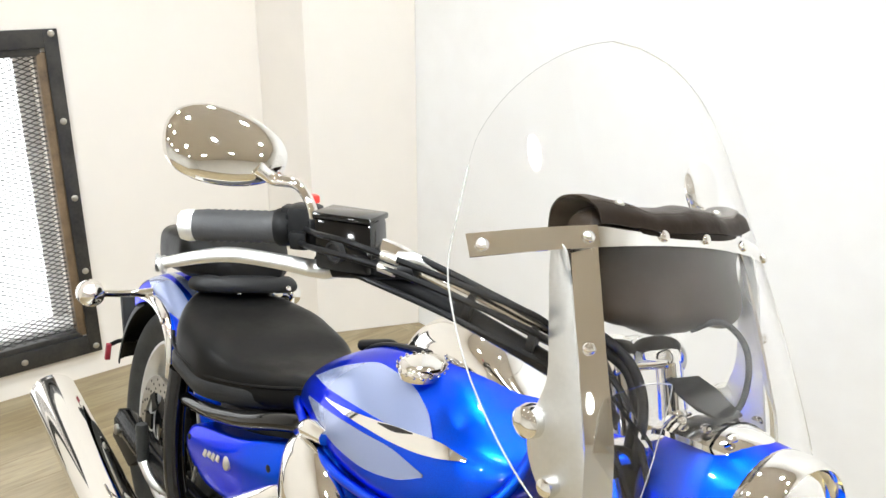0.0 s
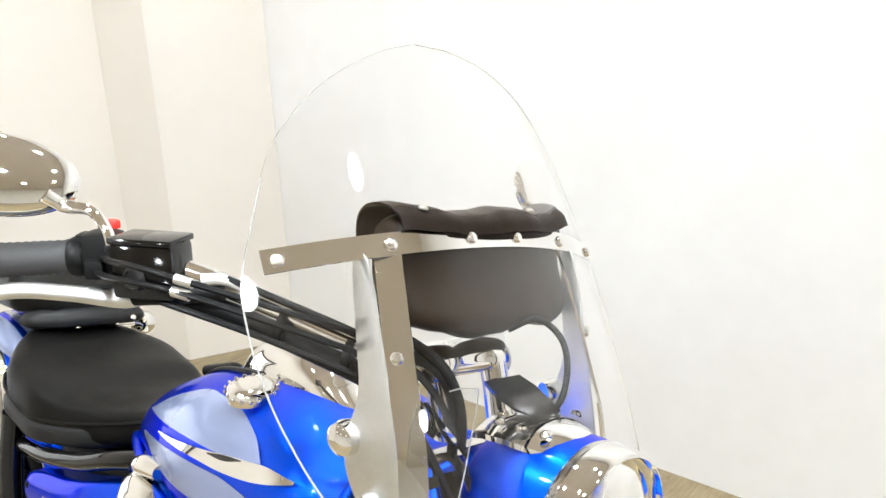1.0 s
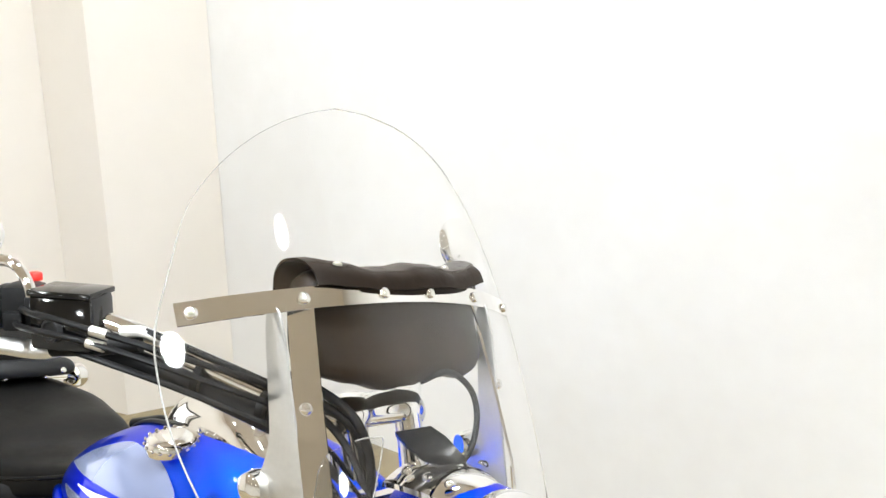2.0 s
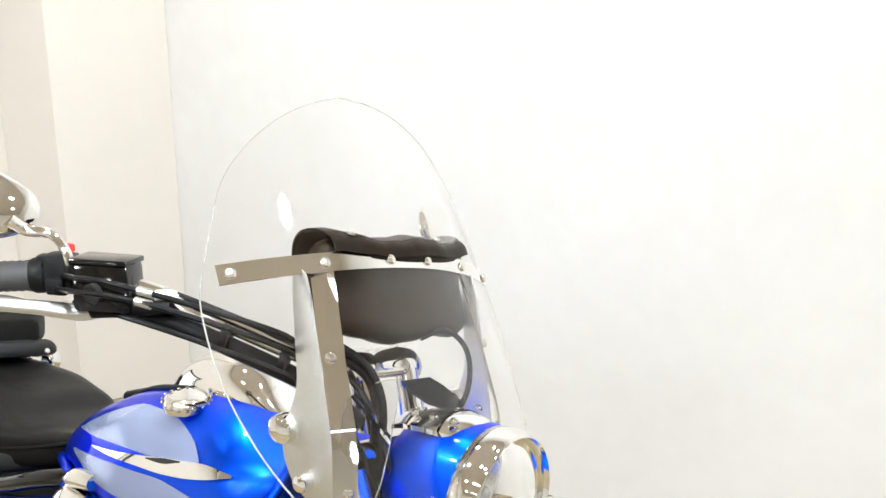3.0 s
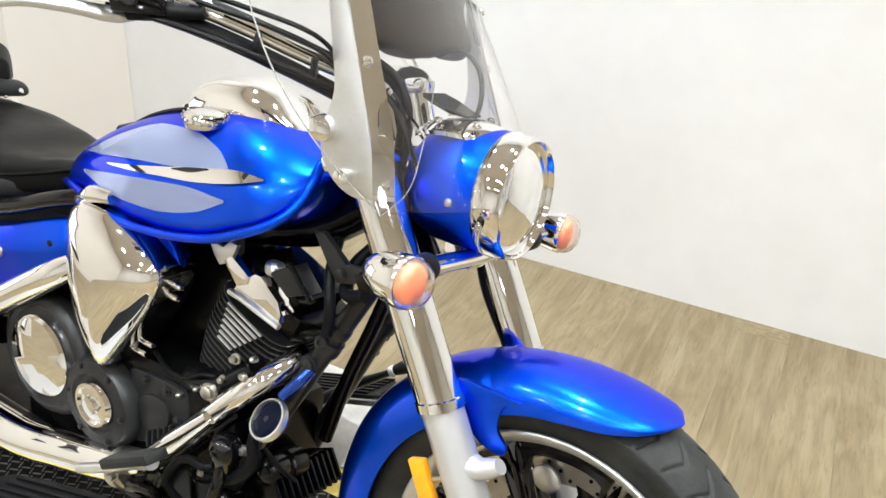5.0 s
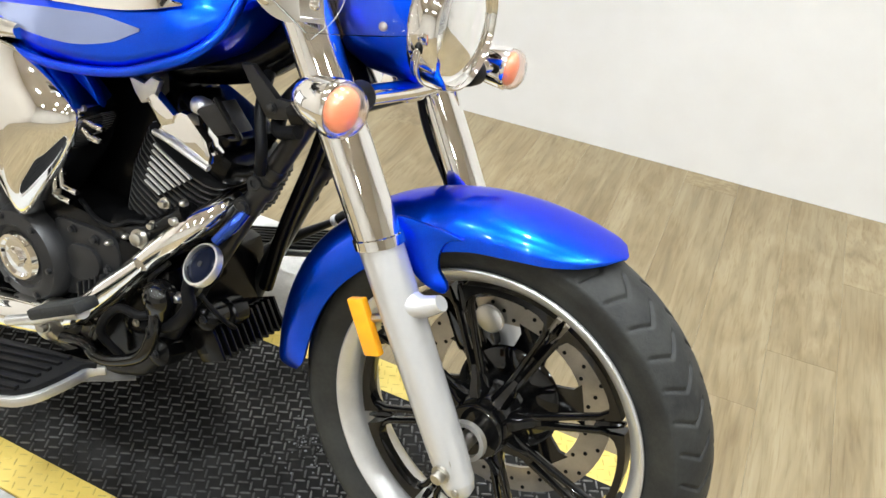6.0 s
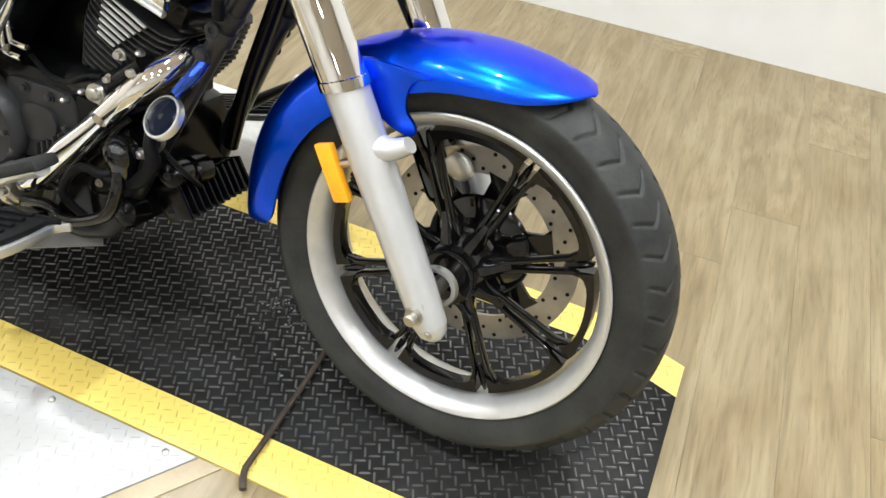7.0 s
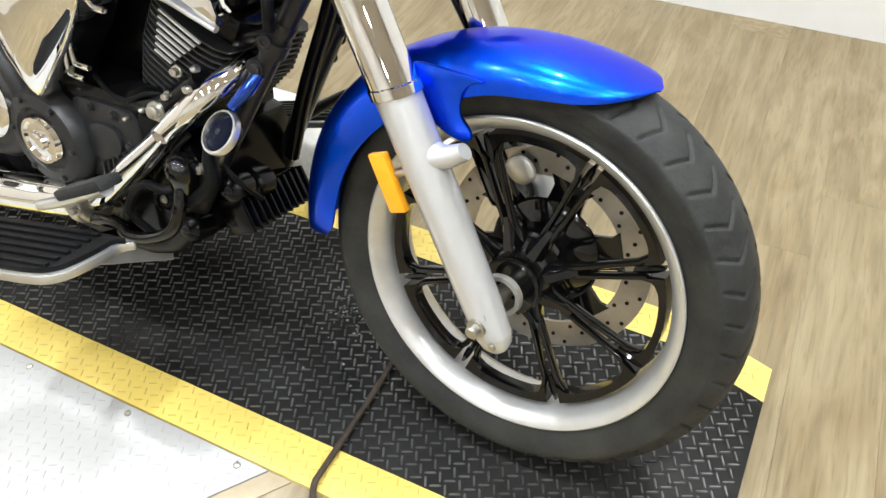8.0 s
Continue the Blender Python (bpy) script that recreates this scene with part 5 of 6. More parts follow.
for s in (-1, 1):
    fr = S("frame_rail", tube([(-0.84, s * 0.10, 0.672), (-0.92, s * 0.135, 0.650), (-1.02, s * 0.150, 0.612), (-1.14, s * 0.155, 0.578), (-1.27, s * 0.150, 0.548)], 0.0145, 14), GLOSSBLACK, None, "black frame rail under the seat")
    S("frame_upright", tube([(-1.30, s * 0.155, 0.60), (-1.315, s * 0.160, 0.48), (-1.31, s * 0.155, 0.36), (-1.27, s * 0.14, 0.26)], 0.020, 14), GLOSSBLACK, fr)
    B("down_tube", tube([(-0.315, s * 0.055, 0.70), (-0.345, s * 0.062, 0.64), (-0.405, s * 0.070, 0.525), (-0.49, s * 0.085, 0.355), (-0.565, s * 0.10, 0.205), (-0.61, s * 0.105, 0.165), (-0.72, s * 0.11, 0.15), (-1.2, s * 0.12, 0.155)], 0.0150, 16), FRAMEBLACK, None, "black frame down tube")
    B("tube_collar", tube([(-0.378, s * 0.0665, 0.578), (-0.388, s * 0.068, 0.558)], 0.0195, 16), ENGINEGREY, fr)
    for u in (0.50, 0.535):
        B("tube_bolt", bolt((-0.405 - (0.525 - u) * 0.49, s * 0.0875, u), (0, s, 0), 0.008, 0.006), ENGINEGREY, fr)
    co = round_outline([(-1.235, 0.505), (-1.20, 0.530), (-1.05, 0.572), (-0.905, 0.622), (-0.885, 0.605), (-0.90, 0.555), (-0.98, 0.490), (-1.07, 0.445), (-1.18, 0.425), (-1.235, 0.455)], 4)
    rows = [[(x, s * 0.115, z) for x, z in co]]
    for f, edge in ((1, 0.010), (0.985, 0.004), (0.95, 0.0015), (0.88, 0), (0.78, 0), (0.66, 0), (0.52, 0), (0.38, 0), (0.24, 0), (0.10, 0), (0.01, 0)):
        rows.append([(x, s * (cover_y(x, z) - edge), z) for x, z in ((-1.06 + (x + 1.06) * f, 0.515 + (z - 0.515) * f) for x, z in co)])
    cover = S("side_cover", rings(rows), BLUE, None, "blue side cover with a chrome badge", 60)
    tilt = Matrix.Rotation(s * radians(24), 3, "X")
    S("badge", lathe([(0.012, -0.002), (0.012, 0.002), (0.009, 0.0035), (0, 0.0035)], (-1.045, s * cover_y(-1.045, 0.528), 0.528), (0, s, 0.25), 24), STEEL, cover, "round chrome badge")
    for k in range(4):
        x, z = -1.135 + 0.018 * k, 0.508 + 0.0045 * k
        S("badge_bar", box((0.011, 0.003, 0.018 - 0.004 * (k % 2)), (x, s * cover_y(x, z), z), 0.0008, tilt), STEEL, cover)
    for x, z in ((-1.215, 0.50), (-1.20, 0.445), (-0.92, 0.575)):
        S("cover_screw", dome((x, s * (cover_y(x, z) - 0.001), z), (0, s, 0), 0.006, 0.003), BLACKPLASTIC, cover)

# ---- engine ----
eng = B("engine", box((0.44, 0.24, 0.26), (-0.77, 0, 0.30), 0.04), ENGINEBLACK, None, "black air-cooled V-twin engine with chrome covers")


FINGREY = material("dark_grey_fin", (0.045, 0.045, 0.046), 0.36, 0.55, 0.3, 60, 0.05, 300)


def cylinder(base, axis, name, n=17, r=0.074, first=0.011, step=0.0112):
    axis = Vector(axis).normalized()
    base = Vector(base)
    c = B(name, lathe([(0.055, 0), (0.055, first + n * step)], base, axis, 24), ENGINEBLACK, None, "black finned cylinder")
    side = Vector((0, 1, 0)).cross(axis).normalized()
    turn = plane((0, 0, 0), side, (0, 1, 0)).to_3x3()
    for k in range(n):
        w = r * (0.62 + 0.38 * min(1, k / 9))
        o = base + axis * (first + k * step)
        m = plane(o, side, (0, 1, 0))
        pts = round_outline([(-w, -0.05), (-w * 0.92, -0.082), (-w * 0.5, -0.096), (w * 0.5, -0.096), (w * 0.92, -0.082), (w, -0.05), (w, 0.05), (w * 0.9, 0.09), (-w * 0.9, 0.09), (-w, 0.05)], 2)
        B("fin", slab(pts, 0.0034, m), FINGREY, c, "", 20)
        if name == "front_cylinder":
            if k >= n - 7:
                u = (n - 1 - k) / 6
                x0, x1 = -0.036 + 0.010 * u, 0.040 - 0.034 * u
                B("fin_edge", box((x1 - x0, 0.004, 0.0036), o + side * ((x0 + x1) / 2) + Vector((0, -0.1005, 0)), 0.0008, turn), ALLOY, c, "polished fin edge")
            if k >= n - 10:
                B("fin_edge", box((0.004, 0.026, 0.0030), o - side * (w - 0.0005) + Vector((0, -0.056, 0)), 0.0008, turn), ALLOY, c)
    top = base + axis * (first + n * step)
    m = plane(top + axis * 0.022, side, (0, 1, 0))
    B("cylinder_head", slab(round_outline([(-0.07, -0.075), (0.07, -0.075), (0.078, 0), (0.07, 0.035), (-0.07, 0.035), (-0.078, 0)], 3), 0.045, m, 0.006), ENGINEBLACK, c)
    B("rocker_cover", slab(round_outline([(-0.052, -0.07), (0.0, -0.08), (0.05, -0.07), (0.056, 0), (0.05, 0.030), (-0.05, 0.030), (-0.056, 0)], 3), 0.03, plane(top + axis * 0.056, side, (0, 1, 0)), 0.010), ENGINEBLACK, c, "black rocker cover")


cylinder((-0.60, 0, 0.395), (0.42, 0, 0.907), "front_cylinder")
cylinder((-0.80, 0, 0.385), (-0.5, 0, 0.866), "rear_cylinder")
# chrome covers on the front head, link to the tank mount, coil and frame bracket
hp = B("head_cover", side_plate([(-0.545, 0.606), (-0.534, 0.624), (-0.520, 0.636), (-0.500, 0.650), (-0.488, 0.650), (-0.453, 0.620), (-0.446, 0.600), (-0.450, 0.586), (-0.462, 0.584), (-0.496, 0.592)], -0.088, 0.03, 0.006), CHROME, eng, "faceted chrome head cover", 30)
B("cover_lip", tube([(-0.548, -0.103, 0.604), (-0.52, -0.105, 0.601), (-0.485, -0.105, 0.592), (-0.448, -0.103, 0.581)], 0.0055, 8), SATIN, hp)
B("head_link", side_plate([(-0.560, 0.652), (-0.545, 0.665), (-0.508, 0.642), (-0.512, 0.628), (-0.532, 0.618)], -0.098, 0.016, 0.004), CHROME, eng, "polished link under the tank", 30)
B("link_hook", side_plate([(-0.596, 0.676), (-0.585, 0.655), (-0.572, 0.640), (-0.560, 0.646), (-0.545, 0.662), (-0.536, 0.684), (-0.552, 0.686), (-0.566, 0.672)], -0.098, 0.010, 0.003), SATIN, eng, "polished hook bracket", 30)
B("coil", side_plate([(-0.474, 0.662), (-0.428, 0.688), (-0.396, 0.652), (-0.438, 0.634)], -0.088, 0.03, 0.004), ENGINEGREY, eng, "grey ignition coil", 30)
B("coil_strap", tube([(-0.432, -0.106, 0.692), (-0.405, -0.108, 0.664), (-0.392, -0.106, 0.648), (-0.412, -0.10, 0.638)], 0.0045, 8), ENGINEBLACK, eng)
B("coil_terminal", lathe([(0.012, -0.02), (0.014, -0.008), (0.012, 0.0), (0.006, 0.004), (0, 0.004)], (-0.476, -0.098, 0.668), (-0.2, -0.9, 0.3), 16), SATIN, eng)
for x, z in ((-0.384, 0.577), (-0.407, 0.535)):
    B("tube_boss", lathe([(0.011, -0.012), (0.011, 0.002), (0.009, 0.004), (0.0055, 0.004), (0.005, 0.001), (0, 0.001)], (x, -0.084, z), (0.25, -0.95, 0.1), 18), FRAMEBLACK, eng, "threaded boss on the down tube")
B("tube_collar", lathe([(0.0165, -0.010), (0.0178, -0.006), (0.0178, 0.006), (0.0165, 0.010)], (-0.368, -0.065, 0.598), (0.46, 0.06, 0.88), 20), FRAMEBLACK, eng)
B("frame_bracket", side_plate([(-0.405, 0.748), (-0.388, 0.752), (-0.345, 0.716), (-0.312, 0.720), (-0.306, 0.704), (-0.332, 0.690), (-0.360, 0.682), (-0.378, 0.706)], -0.085, 0.012, 0.003), FRAMEBLACK, eng, "dark grey frame bracket", 30)
B("bracket_bolt", bolt((-0.352, -0.092, 0.702), (0, -1, 0), 0.006, 0.005), ENGINEGREY, eng)
B("engine_stay", tube([(-0.50, -0.05, 0.545), (-0.42, -0.06, 0.572), (-0.36, -0.06, 0.60)], 0.011, 10), ENGINEBLACK, eng)
for x, y, z, q in ((-0.475, -0.118, 0.522, 0.0055), (-0.55, -0.12, 0.441, 0.008), (-0.49, -0.118, 0.489, 0.005), (-0.585, -0.122, 0.425, 0.005), (-0.62, -0.124, 0.40, 0.005)):
    B("case_bolt", dome((x, y, z), (0, -1, 0), q, 0.012), STEEL, eng)
B("case_boss", tube([(-0.62, -0.09, 0.42), (-0.55, -0.105, 0.44), (-0.48, -0.105, 0.50)], [0.03, 0.022, 0.018], 12), ENGINEBLACK, eng)
# air cleaner
AIR = [(-0.852, 0.630), (-0.835, 0.668), (-0.790, 0.680), (-0.715, 0.668), (-0.655, 0.632), (-0.640, 0.595), (-0.668, 0.530), (-0.720, 0.455), (-0.765, 0.398), (-0.790, 0.405), (-0.825, 0.450), (-0.850, 0.535)]
ao = round_outline(AIR, 4)
acx, acz = -0.745, 0.575
rows = []
for f, y in ((0.985, -0.085), (1.0, -0.12), (1.0, -0.150), (0.985, -0.157), (0.95, -0.162), (0.90, -0.167), (0.80, -0.1745), (0.6, -0.184), (0.35, -0.190), (0.1, -0.1925), (0.01, -0.1925)):
    rows.append([(acx + (x - acx) * f, y, acz + (z - acz) * f) for x, z in ao])
air = B("air_cleaner", rings(rows), CHROME, None, "heart-shaped chrome air cleaner cover", 35)
# blue crescent plate along the cover's upper front edge
B("air_box", side_plate(round_outline([(-0.835, 0.672), (-0.80, 0.694), (-0.715, 0.684), (-0.662, 0.650), (-0.642, 0.618), (-0.652, 0.606), (-0.70, 0.645), (-0.80, 0.664)], 3), -0.108, 0.016, 0.006), BLUE, air, "blue air box behind the cover", 50)
for x, z in ((-0.628, 0.588), (-0.636, 0.566), (-0.690, 0.462), (-0.706, 0.440)):
    B("cover_pipe", lathe([(0.0052, -0.03), (0.0052, 0.008), (0.0040, 0.010), (0, 0.010)], (x, -0.128, z), (1, -0.15, 0.1), 12), CHROME, air)
B("cover_top", tube([(-0.84, -0.14, 0.672), (-0.80, -0.148, 0.694), (-0.755, -0.146, 0.700)], [0.012, 0.016, 0.012], 12), CHROME, air)
# crankcase covers
B("clutch_cover", lathe([(0.115, 0), (0.115, 0.018), (0.108, 0.028), (0.096, 0.032), (0.09, 0.026), (0.0, 0.026)], (-0.94, -0.118, 0.345), (0, -1, 0), 48), ENGINEGREY, eng, "dark grey round engine cover")
B("clutch_disc", lathe([(0.076, 0.024), (0.076, 0.036), (0.070, 0.041), (0.03, 0.0425), (0, 0.043)], (-0.94, -0.118, 0.345), (0, -1, 0), 40), CHROME, eng, "chrome round cover disc")
B("crank_cover", lathe([(0.085, 0), (0.085, 0.020), (0.076, 0.032), (0.055, 0.036), (0.05, 0.030), (0, 0.030)], (-0.795, -0.118, 0.312), (0, -1, 0), 40), ENGINEGREY, eng, "dark grey round engine cover")
B("crank_disc", lathe([(0.040, 0.028), (0.043, 0.033), (0.039, 0.041), (0.034, 0.041), (0.030, 0.037), (0.018, 0.038), (0.015, 0.045), (0, 0.047)], (-0.795, -0.118, 0.312), (0, -1, 0), 32), CHROME, eng, "faceted chrome cap")
for k in range(6):
    a = 2 * math.pi * k / 6
    B("case_bolt", bolt((-0.795 + 0.068 * math.cos(a), -0.150, 0.312 + 0.068 * math.sin(a)), (0, -1, 0), 0.005, 0.006), ENGINEGREY, eng)
B("side_case", side_plate(round_outline([(-0.745, 0.392), (-0.690, 0.404), (-0.628, 0.406), (-0.604, 0.382), (-0.612, 0.335), (-0.640, 0.302), (-0.720, 0.262), (-0.755, 0.268), (-0.735, 0.330)], 3), -0.112, 0.026, 0.008), ENGINEGREY, eng, "dark grey engine side casting", 40)
B("case_panel", side_plate(round_outline([(-0.700, 0.366), (-0.655, 0.372), (-0.640, 0.350), (-0.652, 0.322), (-0.700, 0.306), (-0.712, 0.335)], 3), -0.127, 0.010, 0.003), ENGINEGREY, eng, "", 40)
for x, z, q in ((-0.652, 0.392, 0.006), (-0.700, 0.392, 0.005), (-0.625, 0.350, 0.005), (-0.655, 0.302, 0.005), (-0.722, 0.284, 0.005)):
    B("case_bolt", bolt((x, -0.126, z), (0, -1, 0), q, 0.007), ENGINEGREY, eng)
for k in range(5):
    B("case_rib", box((0.004, 0.012, 0.030), (-0.688 + 0.013 * k, -0.128, 0.287 + 0.009 * k), 0.0015), ENGINEGREY, eng)
for x, y, z, q in ((-0.515, -0.116, 0.505, 0.006), (-0.493, -0.118, 0.486, 0.006), (-0.731, -0.126, 0.450, 0.007), (-0.479, -0.128, 0.366, 0.006), (-0.555, -0.128, 0.434, 0.010), (-0.535, -0.12, 0.462, 0.005)):
    B("case_bolt", bolt((x, y, z), (0.1, -1, 0.1), q, 0.012), STEEL, eng)
B("case_wire", tube([(-0.70, -0.11, 0.44), (-0.66, -0.118, 0.425), (-0.62, -0.122, 0.428), (-0.58, -0.12, 0.45), (-0.55, -0.11, 0.455)], 0.004, 8), CABLE, eng)
B("case_wire", tube([(-0.50, -0.10, 0.40), (-0.47, -0.115, 0.39), (-0.44, -0.11, 0.36), (-0.43, -0.09, 0.33), (-0.44, -0.06, 0.30)], 0.004, 8), CABLE, eng)
B("front_case", box((0.16, 0.22, 0.17), (-0.60, 0, 0.30), 0.03), ENGINEBLACK, eng)

# exhaust
ex = B("exhaust", tube([(-0.442, -0.045, 0.522), (-0.452, -0.075, 0.508), (-0.475, -0.108, 0.478), (-0.517, -0.127, 0.430), (-0.60, -0.137, 0.332), (-0.665, -0.141, 0.262), (-0.71, -0.147, 0.228), (-0.76, -0.151, 0.213)], 0.0185, 20), CHROME, None, "chrome exhaust header, pipe and silencer")
S("silencer", tube([(-1.20, -0.205, 0.185), (-1.40, -0.225, 0.235), (-1.65, -0.233, 0.280), (-1.87, -0.245, 0.328)], [0.044, 0.052, 0.052, 0.050], 32), CHROME, ex, "long chrome slash-cut silencer")
S("silencer_tip", lathe([(0.050, 0), (0.050, 0.012), (0.044, 0.012), (0.044, -0.06), (0, -0.06)], (-1.87, -0.245, 0.328), (-0.95, -0.06, 0.24), 32, cap=False), CHROME, ex)
B("rear_pipe", tube([(-0.86, -0.12, 0.555), (-0.92, -0.150, 0.505), (-1.02, -0.162, 0.432), (-1.14, -0.172, 0.345), (-1.25, -0.19, 0.27), (-1.35, -0.205, 0.245)], 0.026, 18), CHROME, ex, "chrome rear exhaust pipe")
B("heat_shield", tube([(-0.535, -0.144, 0.405), (-0.60, -0.150, 0.334), (-0.66, -0.154, 0.268), (-0.69, -0.156, 0.243)], [0.012, 0.018, 0.019, 0.016], 14), CHROME, ex)
B("lower_pipe", tube([(-0.722, -0.150, 0.224), (-0.79, -0.152, 0.206), (-0.87, -0.154, 0.186), (-1.0, -0.165, 0.165), (-1.25, -0.19, 0.185)], [0.030, 0.033, 0.034, 0.034, 0.036], 24), CHROME, ex, "fat chrome lower exhaust pipe")
B("pipe_clamp", lathe([(0.027, -0.016), (0.033, -0.014), (0.036, -0.010), (0.034, -0.004), (0.034, 0.004), (0.036, 0.010), (0.033, 0.014), (0.027, 0.016)], (-0.715, -0.149, 0.2255), (-0.94, -0.02, -0.25), 28), STEEL, ex, "dull steel pipe clamp")
B("clamp_bolt", bolt((-0.702, -0.182, 0.232), (0.3, -0.9, 0.2), 0.006, 0.014), STEEL, ex)
# added tube that paints a blue reflection onto the chrome header
B("blued_pipe", tube([(-0.398, -0.085, 0.527), (-0.410, -0.098, 0.503), (-0.430, -0.108, 0.474)], [0.008, 0.010, 0.008], 12), REFLECTBLUE, ex, "heat-blued end of the header")

B("engine_core", box((0.36, 0.11, 0.28), (-0.76, 0.01, 0.55), 0.03), ENGINEBLACK, eng, "black intake and wiring between the cylinders")
S("battery_box", box((0.36, 0.20, 0.26), (-1.08, 0, 0.48), 0.03), BLACKPLASTIC, None, "black battery box under the seat")
# horn, regulator and lower clutter
HORN, HORNDIR = (-0.432, -0.130, 0.441), (-0.25, -0.75, 0.6)
horn = B("horn", lathe([(0.020, -0.018), (0.030, -0.010), (0.0325, 0.0), (0.0310, 0.002), (0.0, 0.002)], HORN, HORNDIR, 36), ENGINEBLACK, None, "round horn, dark glossy face in a bright ring")
B("horn_ring", lathe([(0.0335, -0.003), (0.0338, 0.003), (0.0325, 0.0065), (0.0295, 0.0070), (0.0285, 0.002), (0.0335, -0.003)], HORN, HORNDIR, 40, cap=False), SATIN, horn, "bright metal ring")
B("horn_face", lathe([(0.0285, 0.002), (0.024, 0.005), (0.016, 0.0055), (0.006, 0.0065), (0.0, 0.0065)], HORN, HORNDIR, 32), DARKGLASS, horn)
B("horn_badge", lathe([(0.0045, 0.006), (0.0045, 0.0072), (0.0, 0.0072)], HORN, HORNDIR, 12), ENGINEGREY, horn)
B("horn_arm", tube([(-0.44, -0.125, 0.42), (-0.455, -0.12, 0.385), (-0.485, -0.10, 0.36)], 0.007, 8), STEEL, horn)
reg = B("regulator", box((0.05, 0.14, 0.065), (-0.480, -0.018, 0.262), 0.016, Matrix.Rotation(radians(-27), 3, "Y")), ENGINEBLACK, None, "black finned regulator between the down tubes")
for k in range(11):
    B("cooling_fin", box((0.052, 0.006, 0.058), (-0.468, -0.085 + 0.0135 * k, 0.267), 0.0025, Matrix.Rotation(radians(-27), 3, "Y")), ENGINEBLACK, reg)
B("rear_brake_cylinder", lathe([(0.014, -0.05), (0.020, -0.03), (0.023, -0.012), (0.0245, -0.008), (0.0245, 0.006), (0.020, 0.018), (0.010, 0.024), (0, 0.025)], (-0.503, -0.142, 0.362), (0.1, -0.1, 1), 28), GLOSSBLACK, None, "black round reservoir beside the frame")
B("cross_tube", tube([(-0.503, -0.15, 0.341), (-0.50, -0.16, 0.306), (-0.518, -0.165, 0.261), (-0.57, -0.165, 0.225), (-0.614, -0.165, 0.212), (-0.640, -0.165, 0.223), (-0.70, -0.16, 0.205)], 0.0095, 12), GLOSSBLACK, None, "black bent engine guard tube")
B("lower_hose", tube([(-0.51, -0.13, 0.33), (-0.535, -0.15, 0.317), (-0.576, -0.15, 0.312), (-0.608, -0.15, 0.280), (-0.62, -0.15, 0.243), (-0.60, -0.13, 0.20)], 0.007, 10), CABLE, None, "black hose by the frame")
B("lower_hose", tube([(-0.455, -0.13, 0.43), (-0.452, -0.14, 0.395), (-0.450, -0.14, 0.365), (-0.478, -0.14, 0.324), (-0.513, -0.14, 0.303), (-0.55, -0.12, 0.27)], [0.006, 0.009, 0.011, 0.011, 0.009, 0.007], 10), CABLE, None, "black hose by the frame")
B("hose", tube([(-0.34, -0.03, 0.74), (-0.36, -0.055, 0.70), (-0.345, -0.085, 0.67), (-0.31, -0.09, 0.68)], 0.010, 12), CABLE, None, "black hose at the steering head")
B("hose", tube([(-0.40, -0.04, 0.73), (-0.38, -0.08, 0.69), (-0.36, -0.10, 0.64), (-0.37, -0.09, 0.60)], 0.008, 12), CABLE, None, "black hose at the steering head")
B("steering_head", lathe([(0.036, -0.02), (0.036, 0.17)], (-0.285, 0, 0.72), (-0.53, 0, 0.85), 24), ENGINEBLACK, None, "black steering head")
B("backbone", tube([(-0.36, 0, 0.80), (-0.48, 0, 0.715), (-0.70, 0, 0.66), (-0.90, 0, 0.62)], 0.03, 16), ENGINEBLACK, None, "black frame backbone")
B("radiator_stay", tube([(-0.335, 0.02, 0.70), (-0.37, 0.03, 0.60), (-0.43, 0.04, 0.45), (-0.47, 0.045, 0.32)], 0.012, 10), ENGINEBLACK)
B("sump", box((0.42, 0.20, 0.08), (-0.86, 0, 0.165), 0.02), ENGINEBLACK, eng)

for k, (x, y, z, r) in enumerate(((-0.455, -0.10, 0.33, 0.020), (-0.47, -0.05, 0.31, 0.026), (-0.53, -0.12, 0.24, 0.022), (-0.58, -0.11, 0.27, 0.026), (-0.62, -0.12, 0.30, 0.020), (-0.66, -0.12, 0.25, 0.024))):
    B("case_boss", lathe([(r, -0.03), (r * 1.05, -0.01), (r, 0.004), (r * 0.6, 0.010), (0, 0.011)], (x, y, z), (0.2 - 0.1 * (k % 3), -0.95, 0.25), 18), ENGINEBLACK, eng)
    B("case_bolt", bolt((x + 0.004, y - 0.012, z + 0.003), (0, -1, 0.1), 0.0045, 0.005), STEEL if k % 2 else ENGINEGREY, eng)
for k in range(7):
    B("case_rib", tube([(-0.52 - 0.022 * k, -0.108, 0.40 - 0.026 * k), (-0.54 - 0.022 * k, -0.118, 0.375 - 0.026 * k), (-0.56 - 0.022 * k, -0.112, 0.345 - 0.026 * k)], 0.0045, 8), ENGINEGREY if k % 3 == 0 else ENGINEBLACK, eng)
B("skid_plate", slab([(-0.085, -0.02), (0.075, -0.02), (0.075, 0.02), (-0.085, 0.02)], 0.004, plane((-0.722, -0.10, 0.095), (0.66, 0.70, 0.0), (-0.5, 0.45, 0.35)), 0.001), SILVERPLATE, None, "bare metal tread-plate bracket under the engine")
